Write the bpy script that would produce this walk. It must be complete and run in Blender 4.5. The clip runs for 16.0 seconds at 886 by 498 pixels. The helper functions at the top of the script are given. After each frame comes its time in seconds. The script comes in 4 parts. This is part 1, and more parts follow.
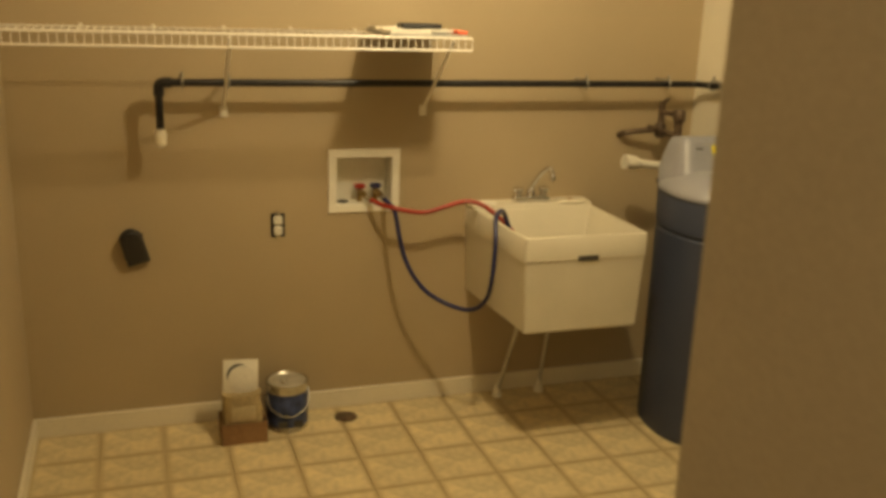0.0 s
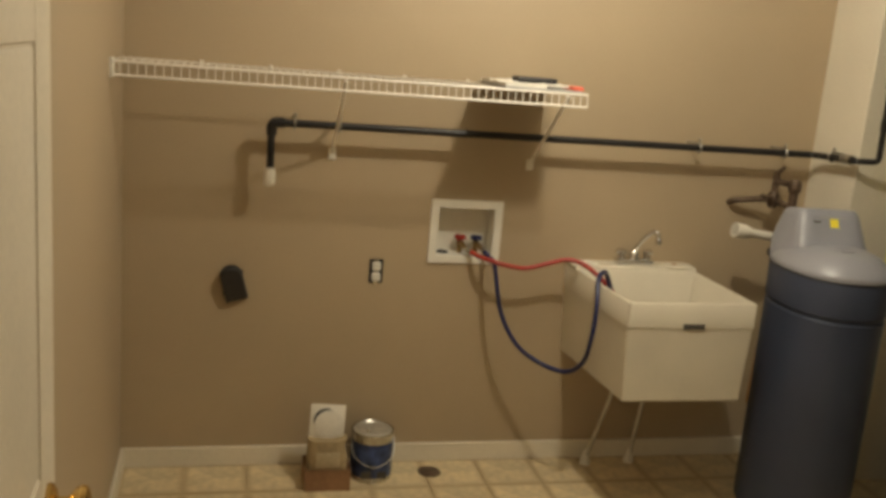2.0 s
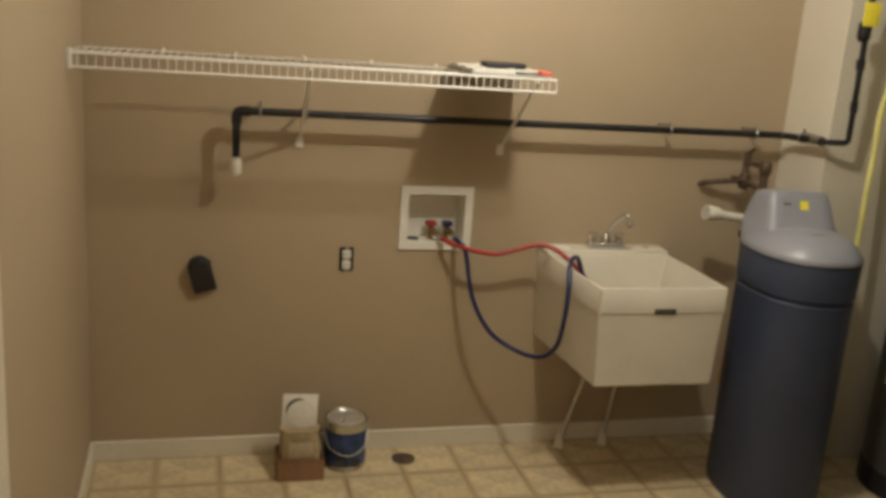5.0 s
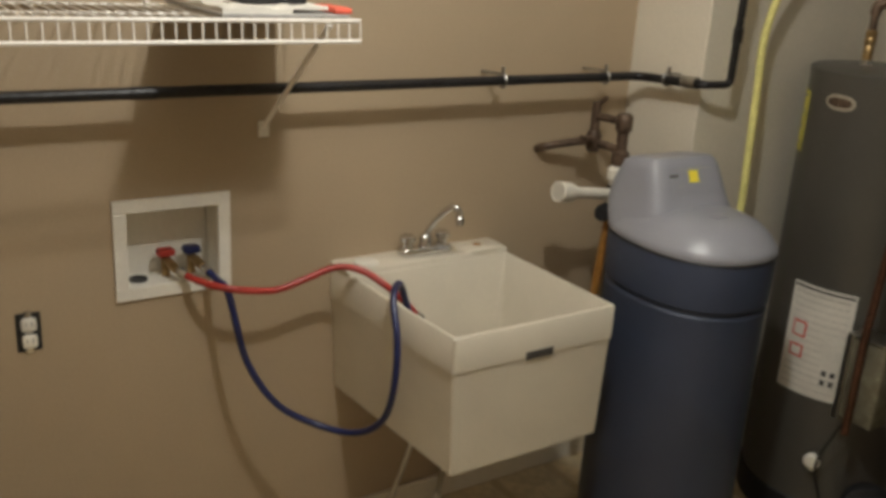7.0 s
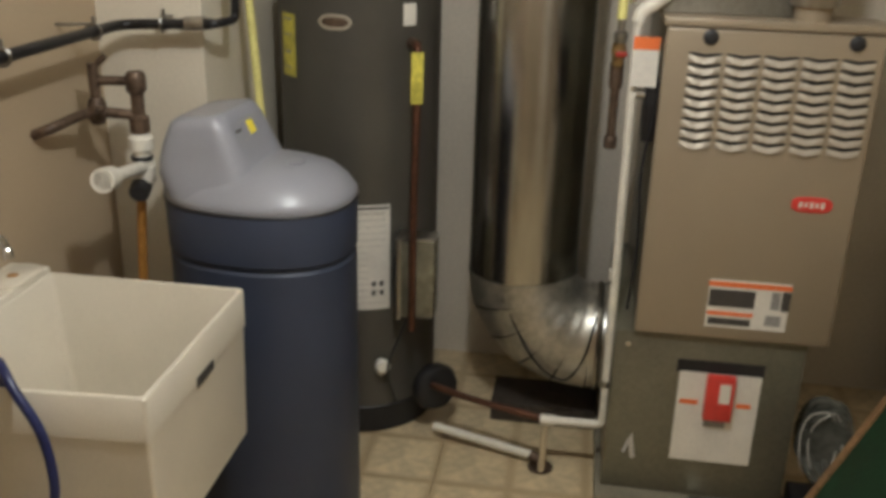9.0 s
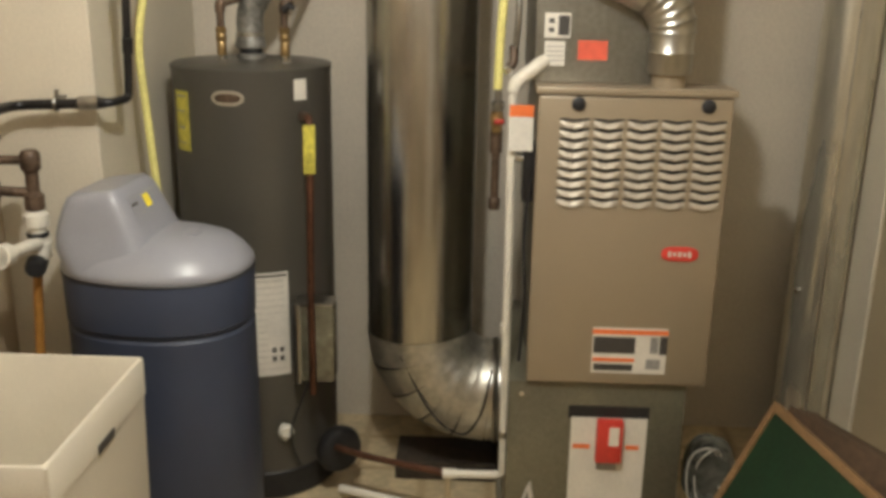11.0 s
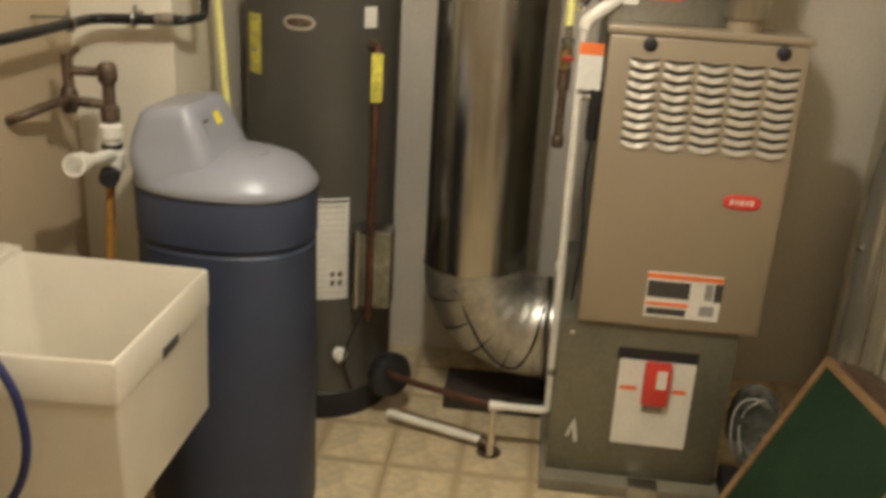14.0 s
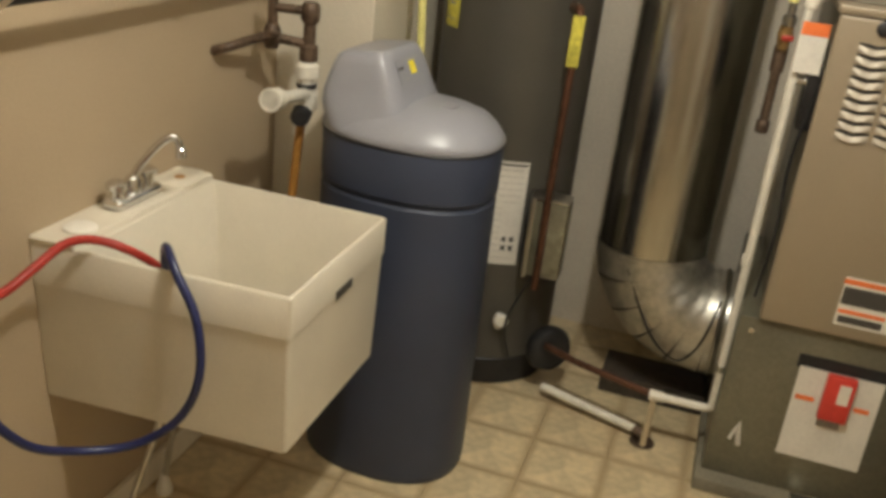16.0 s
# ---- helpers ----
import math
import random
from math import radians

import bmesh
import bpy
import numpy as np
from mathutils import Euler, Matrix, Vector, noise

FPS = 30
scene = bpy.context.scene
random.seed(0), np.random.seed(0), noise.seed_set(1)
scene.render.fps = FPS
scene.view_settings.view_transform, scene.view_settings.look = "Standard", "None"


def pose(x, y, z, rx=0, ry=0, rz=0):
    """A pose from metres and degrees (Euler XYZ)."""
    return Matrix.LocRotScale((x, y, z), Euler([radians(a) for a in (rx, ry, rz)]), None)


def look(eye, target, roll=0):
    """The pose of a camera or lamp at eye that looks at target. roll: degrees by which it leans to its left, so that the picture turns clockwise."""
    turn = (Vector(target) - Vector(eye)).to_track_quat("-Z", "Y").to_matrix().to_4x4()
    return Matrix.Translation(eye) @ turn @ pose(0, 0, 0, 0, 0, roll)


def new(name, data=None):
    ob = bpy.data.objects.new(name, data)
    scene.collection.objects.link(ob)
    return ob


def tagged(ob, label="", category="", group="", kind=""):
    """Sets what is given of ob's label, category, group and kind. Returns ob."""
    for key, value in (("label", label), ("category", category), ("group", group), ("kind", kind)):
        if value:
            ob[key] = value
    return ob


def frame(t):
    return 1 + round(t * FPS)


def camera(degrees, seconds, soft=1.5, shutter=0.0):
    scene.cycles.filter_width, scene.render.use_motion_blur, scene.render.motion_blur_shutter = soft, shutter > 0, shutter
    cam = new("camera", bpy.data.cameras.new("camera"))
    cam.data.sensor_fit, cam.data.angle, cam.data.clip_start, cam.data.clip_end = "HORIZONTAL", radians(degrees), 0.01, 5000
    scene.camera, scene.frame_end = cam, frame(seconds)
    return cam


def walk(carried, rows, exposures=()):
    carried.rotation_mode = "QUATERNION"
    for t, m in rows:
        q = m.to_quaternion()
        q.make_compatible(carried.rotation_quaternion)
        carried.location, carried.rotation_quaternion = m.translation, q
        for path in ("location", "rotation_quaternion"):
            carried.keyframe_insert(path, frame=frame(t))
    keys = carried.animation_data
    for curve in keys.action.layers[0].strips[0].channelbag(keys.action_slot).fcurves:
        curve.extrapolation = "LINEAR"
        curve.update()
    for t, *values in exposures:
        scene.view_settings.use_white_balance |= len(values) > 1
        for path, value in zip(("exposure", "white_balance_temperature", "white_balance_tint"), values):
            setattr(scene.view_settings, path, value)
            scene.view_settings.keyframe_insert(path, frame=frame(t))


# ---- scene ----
cam = camera(51.0, 16.0, soft=3.8, shutter=0.35)
PATH = [
    (0, (0.189, 0.703, 1.695), (0.809, 2.525, 1.154), 2.1),
    (0.5, (0.149, 0.811, 1.705), (0.735, 2.634, 1.126), 3.6),
    (1, (0.156, 0.802, 1.684), (0.656, 2.675, 1.196), 3.5),
    (1.5, (0.068, 0.801, 1.686), (0.547, 2.688, 1.228), 4.2),
    (2, (0.122, 0.785, 1.666), (0.586, 2.681, 1.232), 4.8),
    (2.5, (0.119, 0.793, 1.667), (0.587, 2.673, 1.171), 6.1),
    (3, (0.085, 0.821, 1.668), (0.496, 2.705, 1.136), 8.6),
    (3.2, (0.1, 0.814, 1.666), (0.468, 2.716, 1.17), 5.5),
    (5.3, (0.17, 0.823, 1.725), (0.752, 2.672, 1.229), 4.0),
    (5.5, (0.191, 0.923, 1.711), (0.885, 2.718, 1.166), 4.2),
    (6, (0.333, 1.35, 1.696), (1.148, 3.088, 1.132), 2.4),
    (6.5, (0.425, 1.725, 1.692), (1.385, 3.382, 1.115), 1.8),
    (7, (0.386, 2.064, 1.693), (1.451, 3.637, 1.066), 3.5),
    (7.5, (0.455, 2.408, 1.632), (1.618, 3.918, 1.026), 0.7),
    (8, (0.526, 2.708, 1.674), (2.009, 3.836, 0.947), 2.8),
    (8.2, (0.477, 2.758, 1.656), (2.102, 3.633, 0.884), 2.7),
    (8.5, (0.335, 2.890, 1.667), (2.127, 3.311, 0.886), 1.0),
    (9, (0.178, 2.930, 1.688), (2.023, 3.197, 0.963), 1.5),
    (9.5, (0.103, 2.913, 1.708), (2.015, 3.003, 1.126), 2.5),
    (9.7, (0.087, 2.889, 1.703), (1.996, 2.961, 1.111), 0.9),
    (11.8, (0.064, 2.886, 1.699), (1.987, 2.957, 1.155), 1.6),
    (12, (0.071, 2.904, 1.697), (2.002, 2.974, 1.181), 1.8),
    (12.5, (0.062, 2.91, 1.703), (2.004, 2.993, 1.234), 1.1),
    (13, (0.047, 2.896, 1.697), (1.974, 2.918, 1.16), 1.5),
    (13.5, (0.042, 2.902, 1.693), (1.96, 2.902, 1.125), 1.6),
    (14, (0.029, 2.891, 1.679), (1.895, 3.077, 0.984), 3.3),
    (14.5, (0.028, 2.904, 1.666), (1.871, 3.143, 0.928), 3.8),
    (15, (0.032, 2.921, 1.657), (1.864, 3.296, 0.946), 6.0),
    (15.5, (0.062, 2.954, 1.639), (1.853, 3.405, 0.871), 6.8),
    (16, (0.078, 2.96, 1.637), (1.852, 3.457, 0.858), 6.6),
]
EXPOSURES = [(0, -0.37, 11200, 4), (0.5, -0.4, 8800, 6), (1.0, -0.42, 7400, 6), (1.5, -0.43, 7050, 7), (3.2, -0.42, 6850, 7.5), (5.5, -0.5, 6150, 9), (7, -0.58, 5850, 9.5), (8.2, -0.58, 5650, 9.5), (9, -0.3, 5620, 9.5), (9.7, -0.06, 5800, 9.5), (12, 0.03, 6150, 9), (13, 0.04, 6350, 9), (14, 0.04, 6300, 9), (16, -0.03, 6250, 8)]
walk(cam, [(t, look(eye, target, roll)) for t, eye, target, roll in PATH], EXPOSURES)

# ---- light ----
world = bpy.data.worlds.new("world")
scene.world = world
world.use_nodes = True
world.node_tree.nodes["Background"].inputs[0].default_value = (0.05, 0.045, 0.035, 1)
world.node_tree.nodes["Background"].inputs[1].default_value = 0.3
BULB = (1.28, 3.06, 2.41)
lamp = new("bulb_light", bpy.data.lights.new("bulb_light", "POINT"))
lamp.location = BULB
lamp.data.energy, lamp.data.color, lamp.data.shadow_soft_size = 69, (1.0, 0.93, 0.8), 0.042
# Unseen fill lamp, added to brighten the hall wall by the doorway.
hall = new("hall_fill", bpy.data.lights.new("hall_fill", "POINT"))
hall.location = (-0.55, 0.5, 2.33)
hall.data.energy, hall.data.color, hall.data.shadow_soft_size = 17, (1.0, 0.95, 0.9), 0.06


# ---- materials ----
def shade(name, color, rough=0.6, metal=0.0, vary=0.12, fine=60.0, coarse=3.0, bump=0.08, second=None, spec=0.5, aniso=(1, 1, 1), coat=0.0, each=0.0):
    m = bpy.data.materials.new(name)
    m.use_nodes = True
    nt = m.node_tree
    n, link = nt.nodes, nt.links.new
    b = n["Principled BSDF"]
    b.inputs["Metallic"].default_value = metal
    b.inputs["Specular IOR Level"].default_value = spec
    b.inputs["Coat Weight"].default_value = coat
    co = n.new("ShaderNodeTexCoord")
    mp = n.new("ShaderNodeMapping")
    mp.inputs["Scale"].default_value = aniso
    link(co.outputs["Object"], mp.inputs["Vector"])
    tex = []
    for size, detail in ((coarse, 5), (fine, 4)):
        t = n.new("ShaderNodeTexNoise")
        t.inputs["Scale"].default_value, t.inputs["Detail"].default_value = size, detail
        link(mp.outputs["Vector"], t.inputs["Vector"])
        tex.append(t)
    blend = n.new("ShaderNodeMath")
    blend.operation = "MULTIPLY_ADD"
    blend.inputs[1].default_value = 0.45
    link(tex[1].outputs["Fac"], blend.inputs[0])
    half = n.new("ShaderNodeMath")
    half.operation = "MULTIPLY"
    half.inputs[1].default_value = 0.55
    link(tex[0].outputs["Fac"], half.inputs[0])
    link(half.outputs[0], blend.inputs[2])
    ramp = n.new("ShaderNodeValToRGB")
    low = second or tuple(c * (1 - vary * 1.6) for c in color)
    high = tuple(min(1, c * (1 + vary * 0.9)) for c in color)
    ramp.color_ramp.elements[0].position, ramp.color_ramp.elements[1].position = 0.36, 0.62
    ramp.color_ramp.elements[0].color, ramp.color_ramp.elements[1].color = (*low, 1), (*high, 1)
    link(blend.outputs[0], ramp.inputs["Fac"])
    if each:
        info = n.new("ShaderNodeObjectInfo")
        hsv = n.new("ShaderNodeHueSaturation")
        span = n.new("ShaderNodeMapRange")
        span.inputs["To Min"].default_value, span.inputs["To Max"].default_value = 1 - each, 1 + each
        link(info.outputs["Random"], span.inputs["Value"])
        link(span.outputs[0], hsv.inputs["Value"])
        link(ramp.outputs["Color"], hsv.inputs["Color"])
        link(hsv.outputs["Color"], b.inputs["Base Color"])
    else:
        link(ramp.outputs["Color"], b.inputs["Base Color"])
    rr = n.new("ShaderNodeMapRange")
    rr.inputs["To Min"].default_value, rr.inputs["To Max"].default_value = max(0.03, rough - 0.1), min(1, rough + 0.1)
    link(tex[0].outputs["Fac"], rr.inputs["Value"])
    link(rr.outputs[0], b.inputs["Roughness"])
    if bump:
        bp = n.new("ShaderNodeBump")
        bp.inputs["Strength"].default_value, bp.inputs["Distance"].default_value = bump, 0.01
        link(blend.outputs[0], bp.inputs["Height"])
        link(bp.outputs[0], b.inputs["Normal"])
    return m


TAN = shade("tan_wall_paint", (0.42, 0.33, 0.218), 0.55, vary=0.05, fine=160, coarse=1.4, bump=0.07)
CONCRETE = shade("pale_wall_paint", (0.66, 0.605, 0.49), 0.7, vary=0.06, fine=120, coarse=2, bump=0.1)
# The tan wall paint, lightened to stand for stronger light on that wall.
LITTAN = shade("lightened_tan_paint", (0.5, 0.415, 0.275), 0.6, vary=0.06, fine=140, coarse=1.6, bump=0.07)
GREYWALL = shade("primed_drywall", (0.63, 0.57, 0.47), 0.7, vary=0.08, fine=90, coarse=2, bump=0.06)
TRIM = shade("trim_paint", (0.74, 0.68, 0.56), 0.4, vary=0.05, fine=90, coarse=4, bump=0.03)
CEIL = shade("ceiling_paint", (0.72, 0.69, 0.62), 0.9, vary=0.05, fine=200, coarse=2, bump=0.2)
TILE = shade("vinyl_tile", (0.62, 0.51, 0.32), 0.35, vary=0.17, fine=34, coarse=10, bump=0.1, each=0.06)


def print_border(m, edge):
    """Gives each tile the soft brown border of the vinyl's print."""
    nt = m.node_tree
    n, link = nt.nodes, nt.links.new
    b = n["Principled BSDF"]
    source = b.inputs["Base Color"].links[0].from_socket
    co = n.new("ShaderNodeTexCoord")
    sep = n.new("ShaderNodeSeparateXYZ")
    link(co.outputs["Generated"], sep.inputs[0])
    sides = []
    for axis in (0, 1):
        a = n.new("ShaderNodeMath")
        a.operation = "SUBTRACT"
        a.inputs[1].default_value = 0.5
        link(sep.outputs[axis], a.inputs[0])
        c = n.new("ShaderNodeMath")
        c.operation = "ABSOLUTE"
        link(a.outputs[0], c.inputs[0])
        sides.append(c)
    big = n.new("ShaderNodeMath")
    big.operation = "MAXIMUM"
    link(sides[0].outputs[0], big.inputs[0])
    link(sides[1].outputs[0], big.inputs[1])
    wob = n.new("ShaderNodeTexNoise")
    wob.inputs["Scale"].default_value = 22
    link(co.outputs["Object"], wob.inputs["Vector"])
    add = n.new("ShaderNodeMath")
    add.operation = "MULTIPLY_ADD"
    add.inputs[1].default_value = 0.07
    link(wob.outputs["Fac"], add.inputs[0])
    link(big.outputs[0], add.inputs[2])
    fade = n.new("ShaderNodeMapRange")
    fade.interpolation_type = "SMOOTHSTEP"
    fade.inputs["From Min"].default_value, fade.inputs["From Max"].default_value = 0.425, 0.525
    link(add.outputs[0], fade.inputs["Value"])
    mix = n.new("ShaderNodeMix")
    mix.data_type = "RGBA"
    link(fade.outputs[0], mix.inputs["Factor"])
    link(source, mix.inputs["A"])
    mix.inputs["B"].default_value = (*edge, 1)
    link(mix.outputs["Result"], b.inputs["Base Color"])


print_border(TILE, (0.46, 0.35, 0.2))
GROUT = shade("vinyl_joint", (0.45, 0.34, 0.195), 0.5, vary=0.2, fine=70, coarse=6, bump=0.1)
TUB = shade("tub_plastic", (0.66, 0.61, 0.5), 0.32, vary=0.05, fine=220, coarse=5, bump=0.03)
WHITE = shade("white_plastic", (0.8, 0.77, 0.69), 0.35, vary=0.04, fine=90, coarse=8, bump=0.02)
PVC = shade("pvc_pipe", (0.76, 0.72, 0.63), 0.35, vary=0.07, fine=60, coarse=9, bump=0.03)
WIRE = shade("white_coated_wire", (0.85, 0.81, 0.74), 0.3, vary=0.03, bump=0.0)
IRON = shade("black_iron", (0.022, 0.021, 0.022), 0.38, metal=0.35, vary=0.3, fine=90, coarse=14, bump=0.15)
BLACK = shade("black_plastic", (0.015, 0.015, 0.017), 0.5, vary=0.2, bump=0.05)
SLATE = shade("slate_blue_plastic", (0.039, 0.05, 0.086), 0.48, vary=0.12, fine=320, coarse=3, bump=0.1)
LID = shade("grey_plastic", (0.285, 0.29, 0.325), 0.34, vary=0.06, fine=300, coarse=4, bump=0.06)
YELLOW = shade("yellow_sticker", (0.85, 0.72, 0.05), 0.5, vary=0.08, bump=0.0)
LABELY = shade("yellow_label", (0.6, 0.54, 0.08), 0.5, vary=0.25, fine=60, coarse=20, bump=0.0)
HOSEY = shade("yellow_gas_hose", (0.74, 0.69, 0.25), 0.42, vary=0.1, fine=80, coarse=10, bump=0.05)
RED = shade("red_rubber", (0.37, 0.03, 0.02), 0.35, vary=0.15, fine=120, coarse=12, bump=0.05)
BLUE = shade("blue_rubber", (0.015, 0.022, 0.095), 0.32, vary=0.2, fine=120, coarse=12, bump=0.05)
CHROME = shade("chrome", (0.72, 0.72, 0.72), 0.14, metal=1, vary=0.04, bump=0.02)
STEEL = shade("galvanised_steel", (0.55, 0.54, 0.5), 0.31, metal=1, vary=0.14, fine=45, coarse=5, bump=0.05, aniso=(1, 1, 0.35))
DUCT = shade("duct_steel", (0.55, 0.54, 0.51), 0.25, metal=1, vary=0.12, fine=30, coarse=4, bump=0.025, aniso=(1, 1, 0.2))
PALESTEEL = shade("pale_galvanised", (0.68, 0.64, 0.53), 0.28, metal=0.7, vary=0.12, fine=40, coarse=5, bump=0.04, aniso=(1, 1, 0.12))
GORE = shade("worn_galvanised", (0.5, 0.48, 0.42), 0.4, metal=0.85, vary=0.2, fine=40, coarse=8, bump=0.06)
DULL = shade("dull_galvanised", (0.6, 0.57, 0.5), 0.36, metal=0.55, vary=0.15, fine=45, coarse=4, bump=0.05, aniso=(1, 1, 0.3))
# Paler than the door enamel for the light on the louvres; also the badge.
LOUVRE = shade("lit_louvre_and_badge", (0.46, 0.41, 0.335), 0.4, metal=0.4, vary=0.05, bump=0.02)
FLUE = shade("flue_steel", (0.42, 0.41, 0.38), 0.33, metal=1, vary=0.2, fine=40, coarse=6, bump=0.08)
CHAMPAGNE = shade("furnace_enamel", (0.33, 0.27, 0.19), 0.42, metal=0.25, vary=0.05, fine=260, coarse=2, bump=0.03)
CABINET = shade("furnace_cabinet", (0.2, 0.19, 0.14), 0.4, metal=0.5, vary=0.12, fine=90, coarse=4, bump=0.05)
COIL = shade("coil_case", (0.3, 0.29, 0.25), 0.4, metal=0.7, vary=0.12, fine=70, coarse=4, bump=0.05)
TANK = shade("tank_enamel", (0.088, 0.082, 0.07), 0.4, metal=0.1, vary=0.08, fine=200, coarse=3, bump=0.04)
BRONZE = shade("old_copper", (0.13, 0.088, 0.06), 0.5, metal=0.5, vary=0.35, fine=70, coarse=16, bump=0.15)
RUSTY = shade("rusty_copper", (0.125, 0.056, 0.032), 0.45, metal=0.6, vary=0.3, fine=70, coarse=12, bump=0.08)
BRASS = shade("brass", (0.75, 0.52, 0.2), 0.2, metal=1, vary=0.1, bump=0.02)
PAPER = shade("label_paper", (0.74, 0.71, 0.64), 0.6, vary=0.06, fine=90, coarse=12, bump=0.02)
INK = shade("print_ink", (0.06, 0.055, 0.05), 0.6, vary=0.1, bump=0.0)
GREYINK = shade("grey_print", (0.35, 0.34, 0.32), 0.6, vary=0.25, fine=160, bump=0.0)
FAINT = shade("faint_print", (0.57, 0.545, 0.49), 0.6, vary=0.25, fine=160, bump=0.0)
ORANGE = shade("orange_print", (0.85, 0.2, 0.05), 0.5, vary=0.08, bump=0.0)
CORAL = shade("coral_print", (0.75, 0.13, 0.075), 0.5, vary=0.12, fine=40, coarse=14, bump=0.0)
REDPRINT = shade("red_print", (0.62, 0.05, 0.035), 0.42, vary=0.08, bump=0.0)
GREEN = shade("green_board", (0.008, 0.036, 0.013), 0.6, vary=0.25, fine=80, coarse=7, bump=0.06)
WOOD = shade("frame_wood", (0.27, 0.16, 0.075), 0.5, vary=0.25, fine=45, coarse=5, bump=0.1, aniso=(1, 1, 6))
DARKWOOD = shade("dark_wood", (0.1, 0.062, 0.035), 0.55, vary=0.25, fine=45, coarse=5, bump=0.1)
CARD = shade("cardboard", (0.4, 0.31, 0.18), 0.8, vary=0.18, fine=80, coarse=9, bump=0.08)
BRICKRED = shade("reddish_card", (0.27, 0.15, 0.075), 0.8, vary=0.15, fine=80, coarse=9, bump=0.08)
CANBLUE = shade("blue_can_label", (0.035, 0.06, 0.16), 0.4, vary=0.6, fine=30, coarse=18, bump=0.02)
CANTIN = shade("tin", (0.6, 0.58, 0.53), 0.25, metal=0.9, vary=0.1, bump=0.03)
AMBER = shade("amber_resin", (0.4, 0.19, 0.04), 0.4, vary=0.2, bump=0.03)
CREAM = shade("cream_plastic", (0.5, 0.41, 0.27), 0.45, vary=0.12, fine=60, coarse=9, bump=0.04)
CEMENT = shade("stained_cement", (0.2, 0.18, 0.13), 0.85, vary=0.15, fine=90, coarse=6, bump=0.2)
# Dark colour that stands for the shade under the duct elbow.
ELBOWSHADE = shade("elbow_shade_slab", (0.05, 0.038, 0.027), 0.7, vary=0.3, fine=50, coarse=7, bump=0.1)
BUCKETSHADE = shade("bucket_shade", (0.05, 0.047, 0.042), 0.8, vary=0.2, bump=0.2)
WRAP = shade("clear_film", (0.11, 0.112, 0.095), 0.16, vary=0.4, fine=30, coarse=9, bump=0.5)
OLDBRASS = shade("old_brass", (0.42, 0.29, 0.13), 0.36, metal=0.8, vary=0.3, fine=60, coarse=18, bump=0.08)
HOOD = shade("weathered_flue", (0.27, 0.265, 0.245), 0.5, metal=0.6, vary=0.35, fine=50, coarse=11, bump=0.1)
COVER = shade("control_cover", (0.2, 0.185, 0.13), 0.25, metal=0.2, vary=0.2, fine=40, coarse=9, bump=0.04)
GLOW = bpy.data.materials.new("bulb_glass")
GLOW.use_nodes = True
GLOW.node_tree.nodes["Principled BSDF"].inputs["Emission Color"].default_value = (1, 0.83, 0.62, 1)
GLOW.node_tree.nodes["Principled BSDF"].inputs["Emission Strength"].default_value = 12


# ---- building tools ----
def thing(name, base, label, category, group="", kind=""):
    ob = new(name)
    ob.empty_display_size = 0.05
    ob.location = base
    return tagged(ob, label, category, group, kind)


def origin(ob):
    while ob.parent:
        ob = ob.parent
    return ob.location


def part(name, bm, material, parent=None, label="", smooth=True):
    """Links a bmesh, built in the world's places, as one mesh under parent."""
    if parent is not None:
        bmesh.ops.translate(bm, verts=bm.verts, vec=-origin(parent))
    bmesh.ops.recalc_face_normals(bm, faces=bm.faces)
    me = bpy.data.meshes.new(name)
    bm.to_mesh(me)
    bm.free()
    me.materials.append(material)
    if smooth:
        me.shade_smooth()
        me.set_sharp_from_angle(angle=radians(38))
    ob = new(name, me)
    ob.parent = parent
    return tagged(ob, label)


def block(x0, y0, z0, x1, y1, z1, bevel=0.0, bm=None, seg=2):
    bm = bm or bmesh.new()
    vs = bmesh.ops.create_cube(bm, size=1)["verts"]
    for v in vs:
        v.co = Vector(((x0 + x1) / 2 + v.co.x * (x1 - x0), (y0 + y1) / 2 + v.co.y * (y1 - y0), (z0 + z1) / 2 + v.co.z * (z1 - z0)))
    if bevel:
        edges = list({e for v in vs for e in v.link_edges})
        bmesh.ops.bevel(bm, geom=edges, offset=bevel, segments=seg, affect="EDGES", profile=0.5)
    return bm


def rings(loops, bm=None, cap=(True, True)):
    """Skins a row of closed loops of points."""
    bm = bm or bmesh.new()
    rows = [[bm.verts.new(p) for p in loop] for loop in loops]
    k = len(rows[0])
    for a, b in zip(rows, rows[1:]):
        for i in range(k):
            bm.faces.new((a[i], a[(i + 1) % k], b[(i + 1) % k], b[i]))
    if cap[0]:
        bm.faces.new(rows[0])
    if cap[1]:
        bm.faces.new(rows[-1])
    return bm


def circle(c, u, v, r, k=24):
    return [Vector(c) + (math.cos(2 * math.pi * i / k) * Vector(u) + math.sin(2 * math.pi * i / k) * Vector(v)) * r for i in range(k)]


def turned(x, y, profile, k=32, bm=None, cap=(True, True)):
    """A body of revolution about an upright axis, from rows of radius and height."""
    return rings([circle((x, y, z), (1, 0, 0), (0, 1, 0), r, k) for r, z in profile], bm, cap)


def tube(points, r, k=12, bm=None, cap=(True, True)):
    """A pipe of radius r, or of a radius for each point, along the points."""
    pts = [Vector(p) for p in points]
    radii = r if isinstance(r, (list, tuple)) else [r] * len(pts)
    loops, u = [], None
    for i, p in enumerate(pts):
        d = (pts[min(i + 1, len(pts) - 1)] - pts[max(i - 1, 0)]).normalized()
        if u is None:
            u = d.orthogonal().normalized()
        u = (u - d * u.dot(d)).normalized()
        loops.append(circle(p, u, d.cross(u), radii[i], k))
    return rings(loops, bm, cap)


